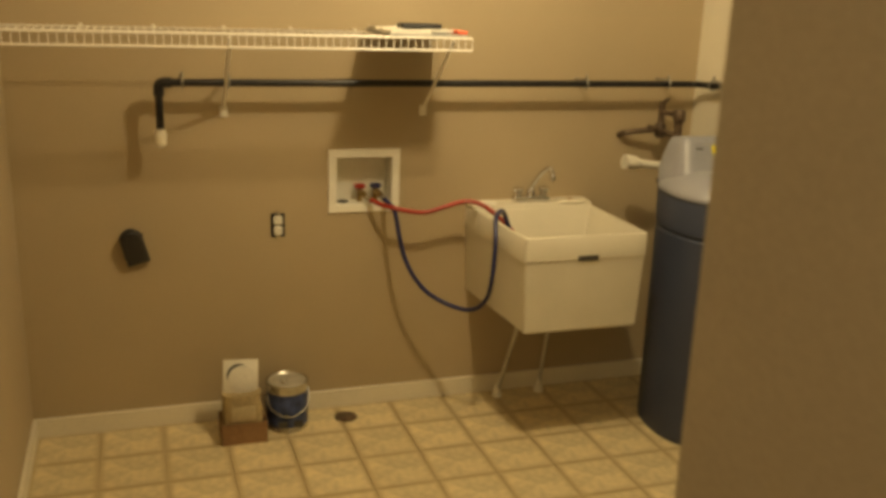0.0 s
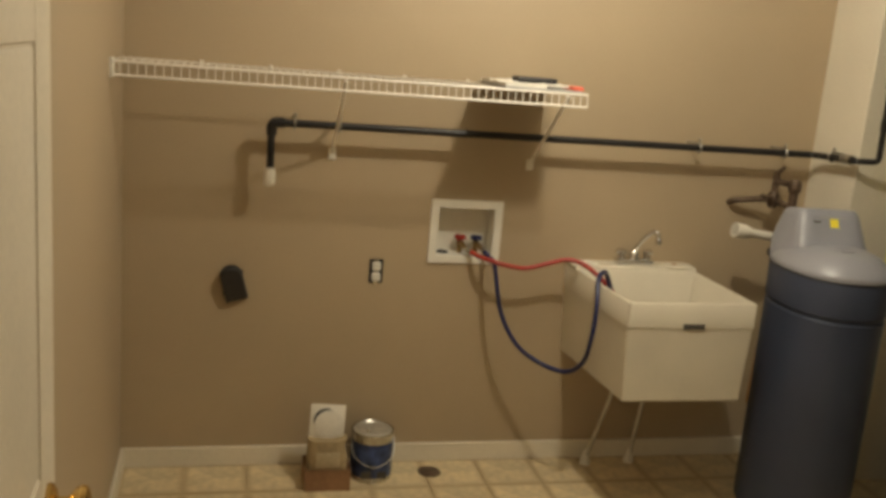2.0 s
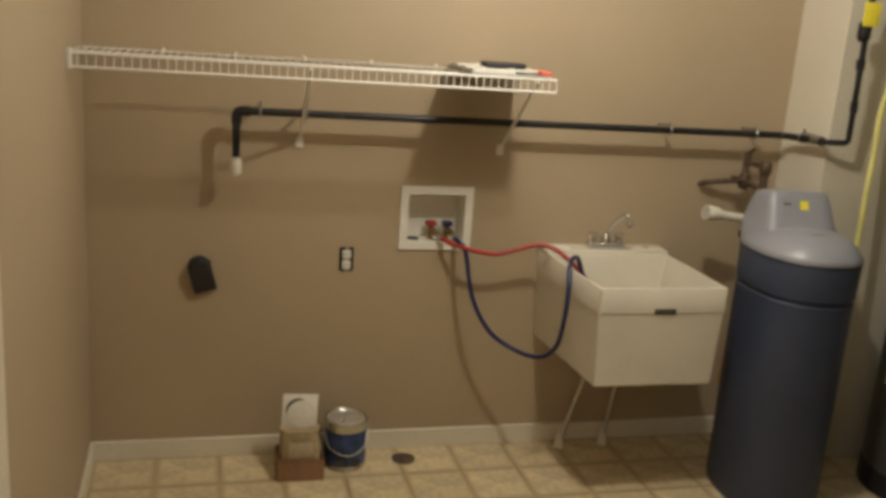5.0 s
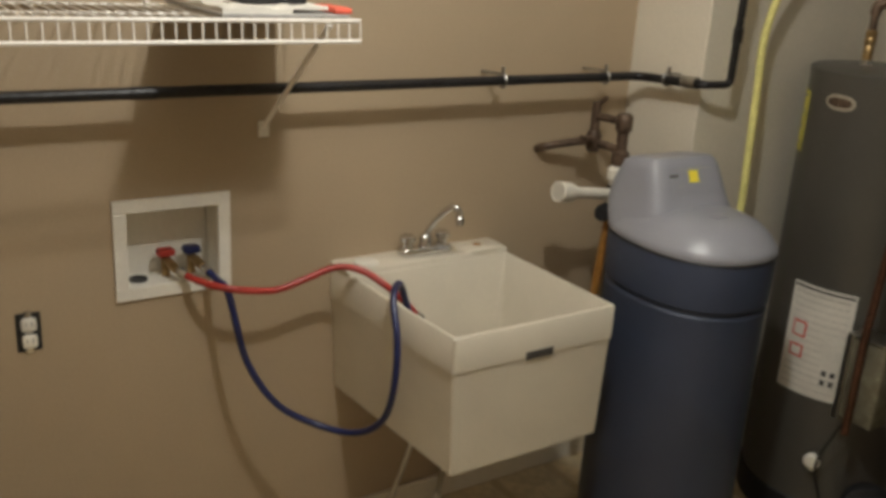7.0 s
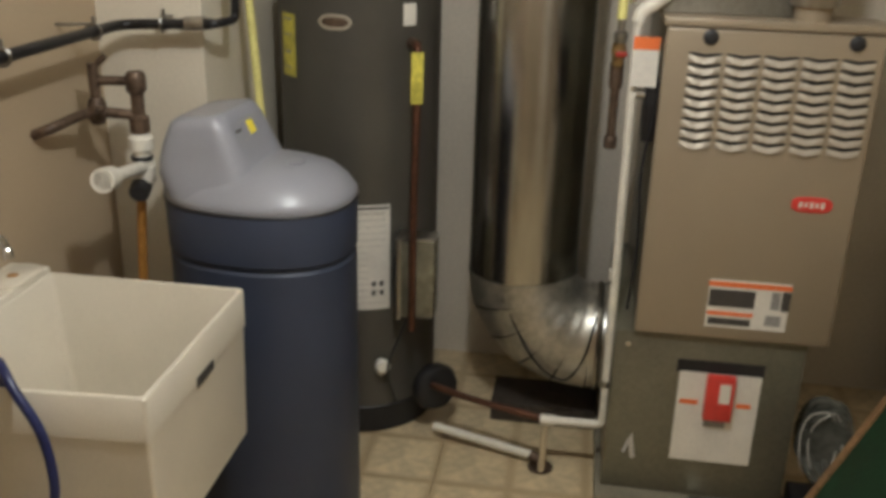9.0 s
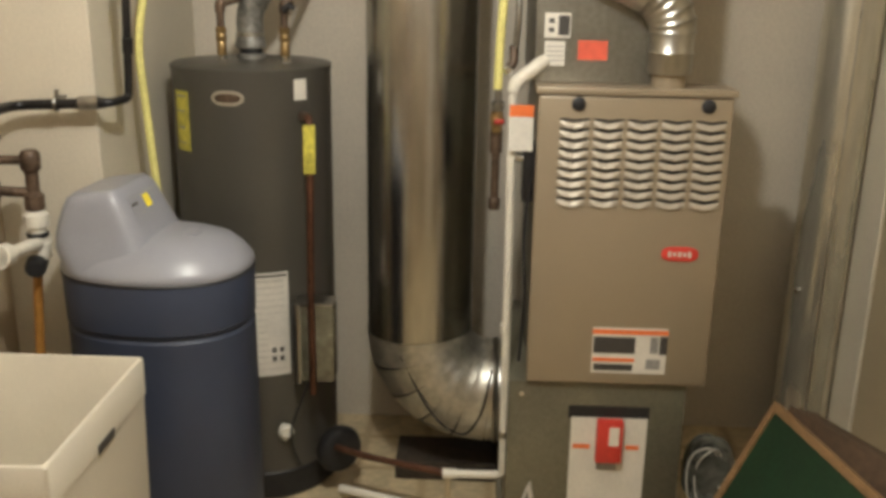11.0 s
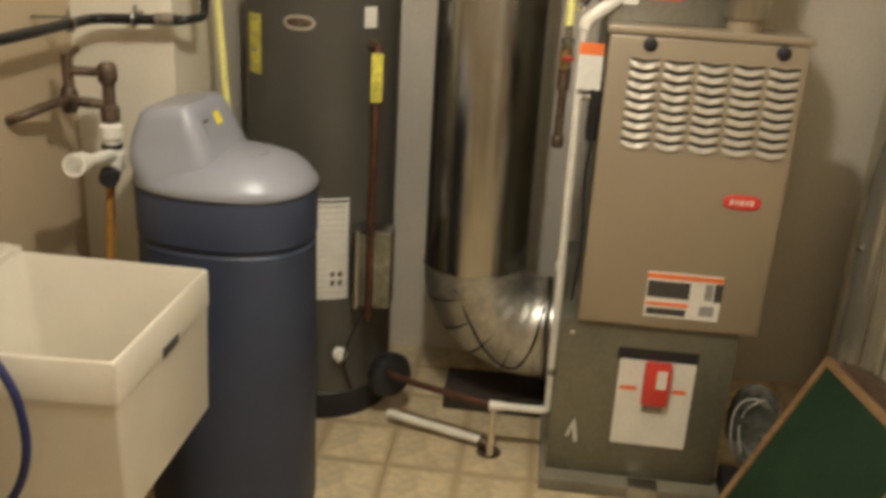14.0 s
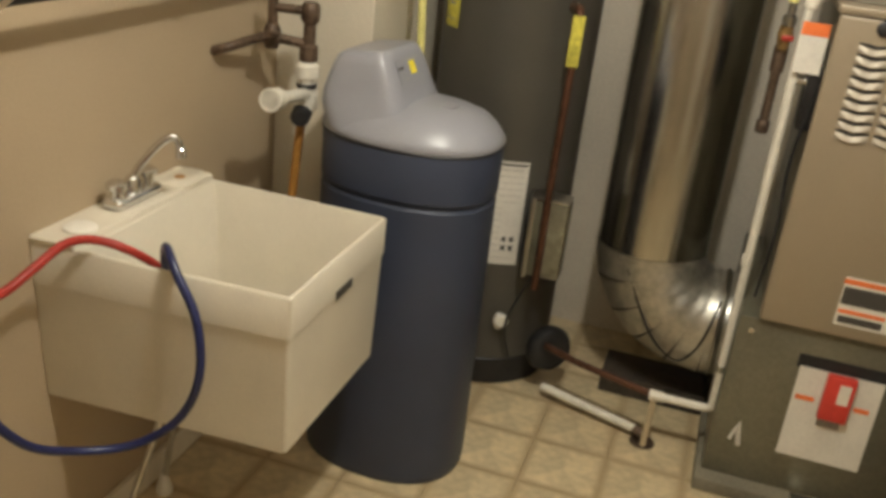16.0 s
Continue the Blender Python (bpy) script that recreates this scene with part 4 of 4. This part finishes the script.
    fl = thing("heater_flue", (cx, cy, 1.54), "grey weathered flue pipe slanting up from the heater", "flue")
    path = bent([(cx, cy, 1.498), (cx, cy, 1.575), (cx, cy - 0.12, 1.74), (cx, cy - 0.45, 2.12), (cx, cy - 0.5, TOP)], 0.05)
    part("pipe", tube(path, 0.0415, 24), HOOD, fl)
    for t in (0.12, 0.5, 0.85):
        a = Vector((cx, cy - 0.12 * t, 1.575 + 0.165 * t))
        part("seam_band", tube([a, a + Vector((0, -0.007, 0.0095))], 0.044, 24), HOOD, fl)


build_heater()


# ---- round duct ----
def build_duct():
    x, y, r = 2.95, 3.07, 0.172
    d = thing("round_duct", (x, y, 0.15), "large shiny galvanised round duct with a bottom elbow", "duct")
    part("pipe", turned(x, y, [(r, 0.56), (r, 2.3)], 72, cap=(False, False)), DUCT, d)
    part("upper_pipe", turned(x, y, [(r, 2.295), (r + 0.003, 2.3), (r + 0.003, 2.31), (r + 0.002, 2.315), (r + 0.002, TOP)], 72, cap=(False, False)), DUCT, d)
    n = 5
    R = 0.225
    for i in range(n):
        a0, a1 = math.pi / 2 * i / n, math.pi / 2 * (i + 1) / n
        pts, rad = [], []
        for k in range(5):
            a = a0 + (a1 - a0) * k / 4
            pts.append((x, y - R + R * math.cos(a), 0.565 - R * math.sin(a)))
            rad.append(r + (0.0025 if k in (0, 4) else 0.0))
        part("elbow_gore", tube(pts, rad, 48, cap=(False, False)), GORE, d)
    part("collar", tube([(x, y - R, 0.34), (x, y - R - 0.02, 0.34), (x, y - R - 0.03, 0.34), (x, y - R - 0.04, 0.34), (x, 2.782, 0.34)], [r, r, r + 0.008, r, r], 48, cap=(False, False)), STEEL, d)
    part("wire", tube(smooth_path([(2.79, 3.12, 0.52), (2.78, 3.02, 0.33), (2.79, 2.92, 0.25), (2.78, 2.86, 0.33), (2.74, 2.83, 0.5)], 6), 0.004, 8), BLACK, d, "thin dark wire hanging on the duct")
    # Slab added on the floor where only the elbow's shade lies.
    bl = thing("base_board", (x, y, 0), "low dark slab standing in for the shade under the duct elbow", "board")
    part("board", block(x - 0.03, 2.8, 0, x + 0.16, y + 0.08, 0.07, 0.006), ELBOWSHADE, bl)


build_duct()


# ---- furnace ----
FX = 2.53


def build_furnace():
    y0, y1, zt, zd = 2.222, 2.735, 1.41, 0.565
    f = thing("furnace", (2.9, 2.5, 0), "tan and grey gas furnace with louvred front", "furnace")
    bm = bmesh.new()
    block(FX + 0.03, 2.42, 0.56, 3.25, y1 - 0.008, 1.385, 0.004, bm)
    block(FX + 0.03, y0 + 0.008, 0.56, FX + 0.15, 2.4205, 1.3845, 0.004, bm)
    part("casing", bm, CABINET, f)
    part("side_cable", tube(smooth_path([(FX + 0.06, y1 - 0.002, 1.2), (FX + 0.075, y1 + 0.02, 1.0), (FX + 0.05, y1 + 0.012, 0.8), (FX + 0.07, y1 + 0.02, 0.6)], 5), 0.0045, 8), BLACK, f, "black cable down the side")
    part("side_box", block(FX + 0.07, y1 - 0.008, 1.08, FX + 0.17, y1 + 0.03, 1.24, 0.004), IRON, f, "dark junction box on the side")
    door = part("upper_door", block(FX, y0, zd, FX + 0.03, y1, zt - 0.022, 0.007, seg=3), CHAMPAGNE, f)
    bm = bmesh.new()
    block(FX - 0.006, y0 - 0.008, zt - 0.02, FX + 0.15, y1 + 0.006, zt, 0.004, bm)
    block(FX + 0.149, 2.42, zt - 0.0195, 3.25, y1 + 0.0055, zt - 0.0005, 0.002, bm)
    part("top_flange", bm, CHAMPAGNE, f)
    part("lower_cabinet", block(FX + 0.02, 2.268, 0.045, 3.25, 2.782, 0.558, 0.005), CABINET, f)
    part("pad", block(FX - 0.035, 2.25, 0, 3.27, 2.8, 0.044, 0.006), CEMENT, f, "pale grey pad under the furnace")
    part("foot_bracket", block(FX - 0.05, 2.44, 0.004, FX + 0.01, 2.53, 0.05, 0.004), FLUE, f)
    # chevron louvres: faces painted paler as lit, black strips for the slots' shade
    cols, rows = 5, 9
    hood0 = slit0 = None
    cw = 0.079
    for c in range(cols):
        yc = 2.637 - c * 0.0895
        for r in range(rows):
            zc = 1.32 - r * 0.0268
            if hood0 is None:
                face, slot = [], []
                for i in range(9):
                    s = i / 8 - 0.5
                    yy, z = yc - s * cw, zc + 0.004 - 0.0075 * (1 - abs(2 * s))
                    lift = 0.008 * (1 - abs(2 * s) ** 4)
                    face.append([Vector((FX + 0.0006, yy, z + 0.001)), Vector((FX - 0.0008, yy, z)), Vector((FX - lift * 0.6 - 0.0006, yy, z - 0.006)), Vector((FX - lift - 0.0006, yy, z - 0.0135)), Vector((FX - lift * 0.8 - 0.0005, yy, z - 0.016)), Vector((FX + 0.0006, yy, z - 0.016))])
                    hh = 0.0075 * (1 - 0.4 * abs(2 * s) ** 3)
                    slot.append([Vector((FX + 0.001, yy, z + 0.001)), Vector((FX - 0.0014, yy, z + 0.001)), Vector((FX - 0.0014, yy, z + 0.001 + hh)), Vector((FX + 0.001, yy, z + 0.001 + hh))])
                hood0 = part("louvre", rings(face), LOUVRE, door, "pressed louvre painted paler for the light it catches")
                slit0 = part("louvre_slot_shade", rings(slot), BLACK, door, "black strip painted as the shade in a louvre slot")
                first = (yc, zc)
                continue
            for src, nm in ((hood0, "louvre"), (slit0, "louvre_slot_shade")):
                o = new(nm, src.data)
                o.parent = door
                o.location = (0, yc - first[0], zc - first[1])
                tagged(o, "black strip painted as the shade in a louvre slot" if nm == "louvre_slot_shade" else "pressed louvre painted paler for the light it catches")
    for yk in (2.629, 2.29):
        part("door_knob", tube([(FX + 0.002, yk, 1.367), (FX - 0.006, yk, 1.367), (FX - 0.009, yk, 1.367)], [0.019, 0.018, 0.012], 24), BLACK, door, "round black knob")
    U, V = (0, -1, 0), (0, 0, 1)
    badge = part("badge", rings([[Vector((FX + d, p.x, p.y)) for p in [Vector((q.x, q.y)) for q in oval(2.33, 0.962, a, b, 0, 3.2, 32)]] for d, a, b in ((0.001, 0.05, 0.0205), (-0.003, 0.05, 0.0205), (-0.004, 0.047, 0.018))]), REDPRINT, door, "red oval maker's badge")
    for k in range(5):
        part("badge_mark", plate((FX - 0.0045, 2.358 - k * 0.0135, 0.962), U, V, 0.008, 0.011 + 0.005 * (k in (0, 2, 4)), 0.001), PAPER, badge)
    lb = part("warning_label", plate((FX - 0.0012, 2.447, 0.671), U, V, 0.21, 0.138, 0.0016), PAPER, door, "white, black and orange warning label")
    for yy, zz, w, h, m in ((2.447, 0.728, 0.213, 0.014, ORANGE), (2.49, 0.688, 0.118, 0.05, INK), (2.49, 0.643, 0.118, 0.011, ORANGE), (2.49, 0.62, 0.11, 0.02, INK), (2.378, 0.69, 0.022, 0.05, GREYINK), (2.352, 0.69, 0.022, 0.055, INK), (2.378, 0.632, 0.04, 0.03, GREYINK)):
        part("print", plate((FX - 0.0026, yy, zz), U, V, w, h, 0.001), m, lb)
    # pouch with the thermostat box on the lower cabinet
    px = FX + 0.0185
    part("pouch_strip", plate((px, 2.488, 0.466), U, V, 0.235, 0.04, 0.003), BLACK, f, "dark strip over the paper pouch")
    po = part("paper_pouch", plate((px - 0.002, 2.485, 0.308), U, V, 0.222, 0.285, 0.004), PAPER, f, "white paper pouch taped to the cabinet")
    rb = part("red_box", block(px - 0.03, 2.446, 0.315, px - 0.0045, 2.522, 0.452, 0.004), REDPRINT, po, "small red box on the pouch")
    part("window", plate((px - 0.031, 2.472, 0.404), U, V, 0.03, 0.06, 0.001), PAPER, rb)
    part("print", plate((px - 0.005, 2.563, 0.357), U, V, 0.05, 0.014, 0.001), ORANGE, po)
    part("print", plate((px - 0.005, 2.414, 0.357), U, V, 0.04, 0.014, 0.001), ORANGE, po)
    # Grey patch painted as the red box's shadow on the pouch.
    part("box_shadow", plate((px - 0.005, 2.486, 0.294), U, V, 0.06, 0.024, 0.001), GREYINK, po)
    part("paper_scrap", tube([(px - 0.002, 2.727, 0.17), (px - 0.004, 2.712, 0.225), (px - 0.002, 2.7, 0.155)], [0.006, 0.012, 0.008], 6), PAPER, f, "torn scrap of white tape")
    part("screw", tube([(px + 0.001, 2.745, 0.52), (px - 0.005, 2.745, 0.52)], 0.008), CHROME, f)
    # coil case on top
    co = thing("coil_case", (2.9, 2.5, zt), "grey metal coil case on top of the furnace", "coil case")
    part("body", block(FX + 0.1, 2.41, zt, 3.22, y1 + 0.01, 2.05, 0.004), COIL, co)
    cxx = FX + 0.099
    tag = part("sticker", plate((cxx, 2.687, 1.562), U, V, 0.07, 0.065, 0.001), PAPER, co, "white sticker with black print")
    part("print", plate((cxx - 0.001, 2.67, 1.562), U, V, 0.03, 0.052, 0.001), INK, tag)
    for dz in (0.012, -0.012):
        part("print", plate((cxx - 0.001, 2.703, 1.562 + dz), U, V, 0.014, 0.012, 0.001), INK, tag)
    pl = part("plain_sticker", plate((cxx, 2.692, 1.488), U, V, 0.055, 0.065, 0.001), PAPER, co)
    for k in range(4):
        part("print", plate((cxx - 0.001, 2.692, 1.506 - k * 0.012), U, V, 0.045, 0.003, 0.001), GREYINK, pl)
    part("red_sticker", plate((cxx, 2.59, 1.498), U, V, 0.08, 0.052, 0.001), CORAL, co, "orange-red sticker")
    part("plenum", block(FX + 0.11, 2.42, 2.05, 3.2, y1 - 0.01, TOP, 0.004), COIL, co)
    fl = thing("furnace_flue", (2.6, 2.39, zt), "shiny ribbed flue elbow above the furnace", "flue")
    xf, yf = FX + 0.055, 2.39
    part("collar", turned(xf, yf, [(0.045, zt), (0.045, zt + 0.04)], 28), CHAMPAGNE, fl)
    part("straight", turned(xf, yf, [(0.056, zt + 0.035), (0.058, zt + 0.04), (0.058, zt + 0.085), (0.061, zt + 0.09), (0.058, zt + 0.095), (0.058, zt + 0.145)], 36), STEEL, fl)
    R, n = 0.115, 5
    bend = [radians(64) * i / (4 * n) for i in range(4 * n + 1)]
    path = [Vector((xf, yf + R * (1 - math.cos(a)), zt + 0.14 + R * math.sin(a))) for a in bend]
    for k in range(n):
        part("elbow_gore", tube(path[4 * k:4 * k + 5], [0.0645, 0.0605, 0.06, 0.0605, 0.0645], 32, cap=(False, False)), STEEL, fl)
    e = path[-1]
    run = bent([e, e + Vector((0, 0.225, 0.11)), Vector((xf, e.y + 0.25, TOP))], 0.08)
    part("run", tube(run, 0.0595, 32), STEEL, fl)


build_furnace()


def build_gas_train():
    g = thing("furnace_gas_line", (2.62, 2.83, 1.05), "yellow gas hose, valve and black drip leg beside the furnace", "gas line")
    part("hose", tube(smooth_path([(2.64, 2.8, TOP), (2.635, 2.81, 1.95), (2.628, 2.824, 1.75), (2.622, 2.838, 1.55), (2.62, 2.842, 1.39)], 6), 0.0125, 12), HOSEY, g, "yellow coated gas hose")
    part("union", turned(2.62, 2.84, [(0.014, 1.33), (0.018, 1.34), (0.018, 1.355), (0.01, 1.36), (0.01, 1.395)], 12), FLUE, g)
    part("valve", tube([(2.63, 2.842, 1.335), (2.632, 2.842, 1.31), (2.634, 2.842, 1.27)], [0.014, 0.02, 0.014], 14), OLDBRASS, g)
    part("valve_handle", block(2.602, 2.82, 1.296, 2.618, 2.85, 1.31, 0.004), RED, g, "red valve handle")
    part("tee", tube([(2.65, 2.842, 1.275), (2.65, 2.842, 1.21)], 0.018, 14), BRONZE, g)
    part("drip_leg", tube([(2.65, 2.842, 1.22), (2.652, 2.842, 1.06)], 0.0125, 14), BRONZE, g)
    part("drip_cap", turned(2.652, 2.842, [(0.015, 1.045), (0.018, 1.05), (0.018, 1.075), (0.014, 1.08)], 14), BRONZE, g)
    part("branch", rod((2.612, 2.79, 1.205), (2.62, 2.735, 1.2), 0.0125), CHROME, g)
    part("hang_tag", plate((2.595, 2.775, 1.288), (0, -1, 0), (0, 0, 1), 0.066, 0.125, 0.001), PAPER, g, "white hang tag with an orange band")
    part("tag_band", plate((2.594, 2.775, 1.336), (0, -1, 0), (0, 0, 1), 0.066, 0.032, 0.001), ORANGE, g)
    part("elbow", tube([(2.66, 2.82, 1.43), (2.66, 2.8, 1.46), (2.68, 2.8, 1.5)], 0.013), BRONZE, g)
    part("test_cap", tube([(2.64, 2.815, 1.44), (2.615, 2.815, 1.44), (2.61, 2.815, 1.44)], [0.013, 0.013, 0.008], 12), CHROME, g, "small chrome cap")
    part("conduit", tube(smooth_path([(2.68, 2.8, 1.45), (2.67, 2.79, 1.6), (2.69, 2.8, 1.8), (2.7, 2.8, TOP)], 5), 0.009, 10), FLUE, g, "grey cable conduit")
    c = thing("condensate_pipe", (2.64, 2.8, 0), "white plastic condensate pipe down to the floor drain", "pipe")
    part("pipe", tube(bent([(2.66, 2.715, 1.465), (2.625, 2.75, 1.44), (2.622, 2.796, 1.405), (2.622, 2.8, 1.35), (2.648, 2.788, 0.19), (2.645, 2.955, 0.19)], 0.025), 0.0132, 14), PVC, c)
    part("sweep_elbow", tube(bent([(2.64, 2.715, 1.468), (2.624, 2.74, 1.452), (2.621, 2.794, 1.408), (2.622, 2.798, 1.384)], 0.014), 0.0195, 14), PVC, c)
    part("tee_sleeve", tube([(2.645, 2.93, 0.19), (2.645, 2.975, 0.19)], 0.0165, 14), PVC, c)
    part("drop", rod((2.648, 2.962, 0.005), (2.646, 2.958, 0.19), 0.0105, 12), CREAM, c)
    part("coupling", tube([(2.6365, 2.797, 0.70), (2.6375, 2.796, 0.67)], 0.0155, 14), PVC, c)
    part("low_coupling", tube([(2.645, 2.7905, 0.345), (2.6455, 2.79, 0.325)], 0.0155, 14), FLUE, c)
    o = thing("drain_line", (2.7, 3.15, 0), "white plastic pipe along the floor to the drain", "pipe")
    part("pipe", tube([(2.775, 3.32, 0.045), (2.685, 2.985, 0.03)], 0.0145, 14), PVC, o)
    part("end", tube([(2.69, 3.0, 0.032), (2.68, 2.965, 0.018)], 0.018, 14), BRONZE, o)
    k = thing("copper_drain_line", (2.72, 3.1, 0), "dull copper pipe from the heater to the drain", "pipe")
    part("pipe", tube(bent([(2.77, 3.33, 0.2), (2.73, 3.22, 0.19), (2.648, 2.97, 0.19)], 0.04), 0.0115, 12), RUSTY, k)
    h = thing("floor_sink", (2.67, 2.965, 0), "small rusty floor drain with white pipe ends", "drain")
    part("grate", turned(2.67, 2.965, [(0.04, 0.001), (0.04, 0.004), (0.03, 0.006), (0.026, 0.002), (0.01, 0.002)], 24), BRONZE, h)


build_gas_train()


# ---- corner right of the furnace ----
sd = thing("small_duct", (3.22, 1.688, 0), "narrow pale galvanised duct standing in the corner", "duct")
part("pipe", turned(3.22, 1.688, [(0.094, 0.0), (0.094, 0.8), (0.094, 1.6), (0.094, TOP)], 48), PALESTEEL, sd)
part("screw", tube([(3.17, 1.765, 0.655), (3.15, 1.782, 0.655)], [0.008, 0.006], 10), CHROME, sd, "bright screw on the seam")
part("seam_rib", rod((3.128, 1.7, 0), (3.128, 1.7, TOP), 0.004, 8), STEEL, sd)
roll = thing("tubing_coil", (2.6, 2.17, 0), "loose coil of clear plastic tubing beside the furnace", "tubing")
for k in range(7):
    c = Vector((2.62 + 0.012 * (k % 3), 2.175 - 0.008 * k, 0.235 + 0.004 * (k % 2)))
    part("loop", tube([c + Vector((0.05 * math.sin(a) + 0.02 * math.cos(2 * a), 0.055 * math.cos(a) * (1 if k % 2 else 0.8), (0.105 - 0.004 * k) * math.sin(a))) for a in [2 * math.pi * i / 28 for i in range(29)]], 0.011, 8), WRAP, roll)
# Thin pale loops drawn as the highlights on the clear tubing.
for k in range(2):
    c = Vector((2.585, 2.185 - 0.02 * k, 0.235))
    part("rim", tube([c + Vector((0.012 * math.sin(3 * a + k), (0.05 - 0.006 * k) * math.cos(a), (0.112 - 0.008 * k) * math.sin(a))) for a in [2 * math.pi * i / 28 for i in range(29)]], 0.0026, 6), FAINT, roll, "pale loop painted as a highlight on the tubing")
part("inner_roll", tube([(2.585, 2.165, 0.23), (2.66, 2.15, 0.23)], [0.085, 0.085], 20), WRAP, roll)
blk = thing("black_brick", (2.55, 2.17, 0), "black rubber block on the floor by the furnace", "block")
part("block", block(2.47, 2.12, 0, 2.62, 2.245, 0.085, 0.008), BLACK, blk)


def build_board(name, label, cat, p0, along, down, w, h, t, face, rim):
    """A framed panel: p0 is its upper far corner, along its top edge, down its slope."""
    a, d = Vector(along).normalized(), Vector(down).normalized()
    n = a.cross(d).normalized()
    if n.z < 0:
        n = -n
    p = Vector(p0)
    b = thing(name, p + a * w / 2 + d * h, label, cat)
    if name == "wood_panel":
        tagged(b, group="stack of wood panels")

    def slab(a0, a1, d0, d1, n0, n1):
        co = [p + a * i + d * j for i, j in ((a0, d0), (a1, d0), (a1, d1), (a0, d1))]
        return rings([[q + n * n0 for q in co], [q + n * n1 for q in co]])

    part("panel", slab(0.01, w - 0.01, 0.01, h - 0.01, -t, -0.006), face, b, smooth=False)
    if rim:
        f = 0.022
        for a0, a1, d0, d1 in ((0, w, 0, f), (0, w, h - f, h), (0, f, f, h - f), (w - f, w, f, h - f)):
            part("frame_bar", slab(a0, a1, d0, d1, -t - 0.004, 0), rim, b, smooth=False)


TA = Vector((-0.98, -0.19, 0)).normalized()
P0 = Vector((2.4, 2.068, 0.592))
dn = Vector((-0.032, 0.163, -0.328)).normalized()
build_board("green_board", "green board in a worn wooden frame, leaning", "board", P0, TA, dn, 0.485, 0.584 / -dn.z, 0.016, GREEN, WOOD)
TB = Vector((-0.9, -0.43, 0)).normalized()
dm = dn - TB * dn.dot(TB)
dm.normalize()
for k in range(4):
    p = P0 + Vector((0.01 + 0.012 * k, -0.04 - 0.026 * k, 0.0 - 0.012 * k))
    build_board("wood_panel", "dark brown wooden panel leaning in a stack", "panel", p, TB, dm, 0.62 + 0.03 * (k % 2), (p.z - 0.006) / -dm.z, 0.022, DARKWOOD, None)
pail = thing("white_bucket", (1.69, 1.9, 0), "tall white plastic bucket with a dark inside", "bucket")
part("shell", turned(1.69, 1.9, [(0.098, 0.0), (0.103, 0.004), (0.118, 0.58), (0.124, 0.585), (0.125, 0.61), (0.12, 0.615), (0.114, 0.61), (0.096, 0.03), (0.02, 0.025)], 36), WHITE, pail)
# Dark disc added to paint the shade inside the bucket.
part("inside_shade", turned(1.69, 1.9, [(0.104, 0.3), (0.05, 0.31)], 24), BUCKETSHADE, pail)


# ---- floor tiles ----
def build_tiles():
    step, gx, gy = 0.2293, 0.011, 0.073
    home = bpy.data.objects["floor"]
    g = 0.0009
    bm = block(-step / 2 + g, -step / 2 + g, -0.0045, step / 2 - g, step / 2 - g, 0, 0.0006, seg=1)
    me = bpy.data.meshes.new("tile")
    bm.to_mesh(me)
    bm.free()
    me.materials.append(TILE)
    for i in range(-2, 16):
        for j in range(5, 19):
            x, y = gx + (i + 0.5) * step, gy + (j + 0.5) * step
            if not (XL - 0.1 < x < XR + 0.1 and 1.2 < y < YB + 0.1):
                continue
            o = new("tile", me)
            o.location = (x, y, 0)
            o.parent = home


build_tiles()
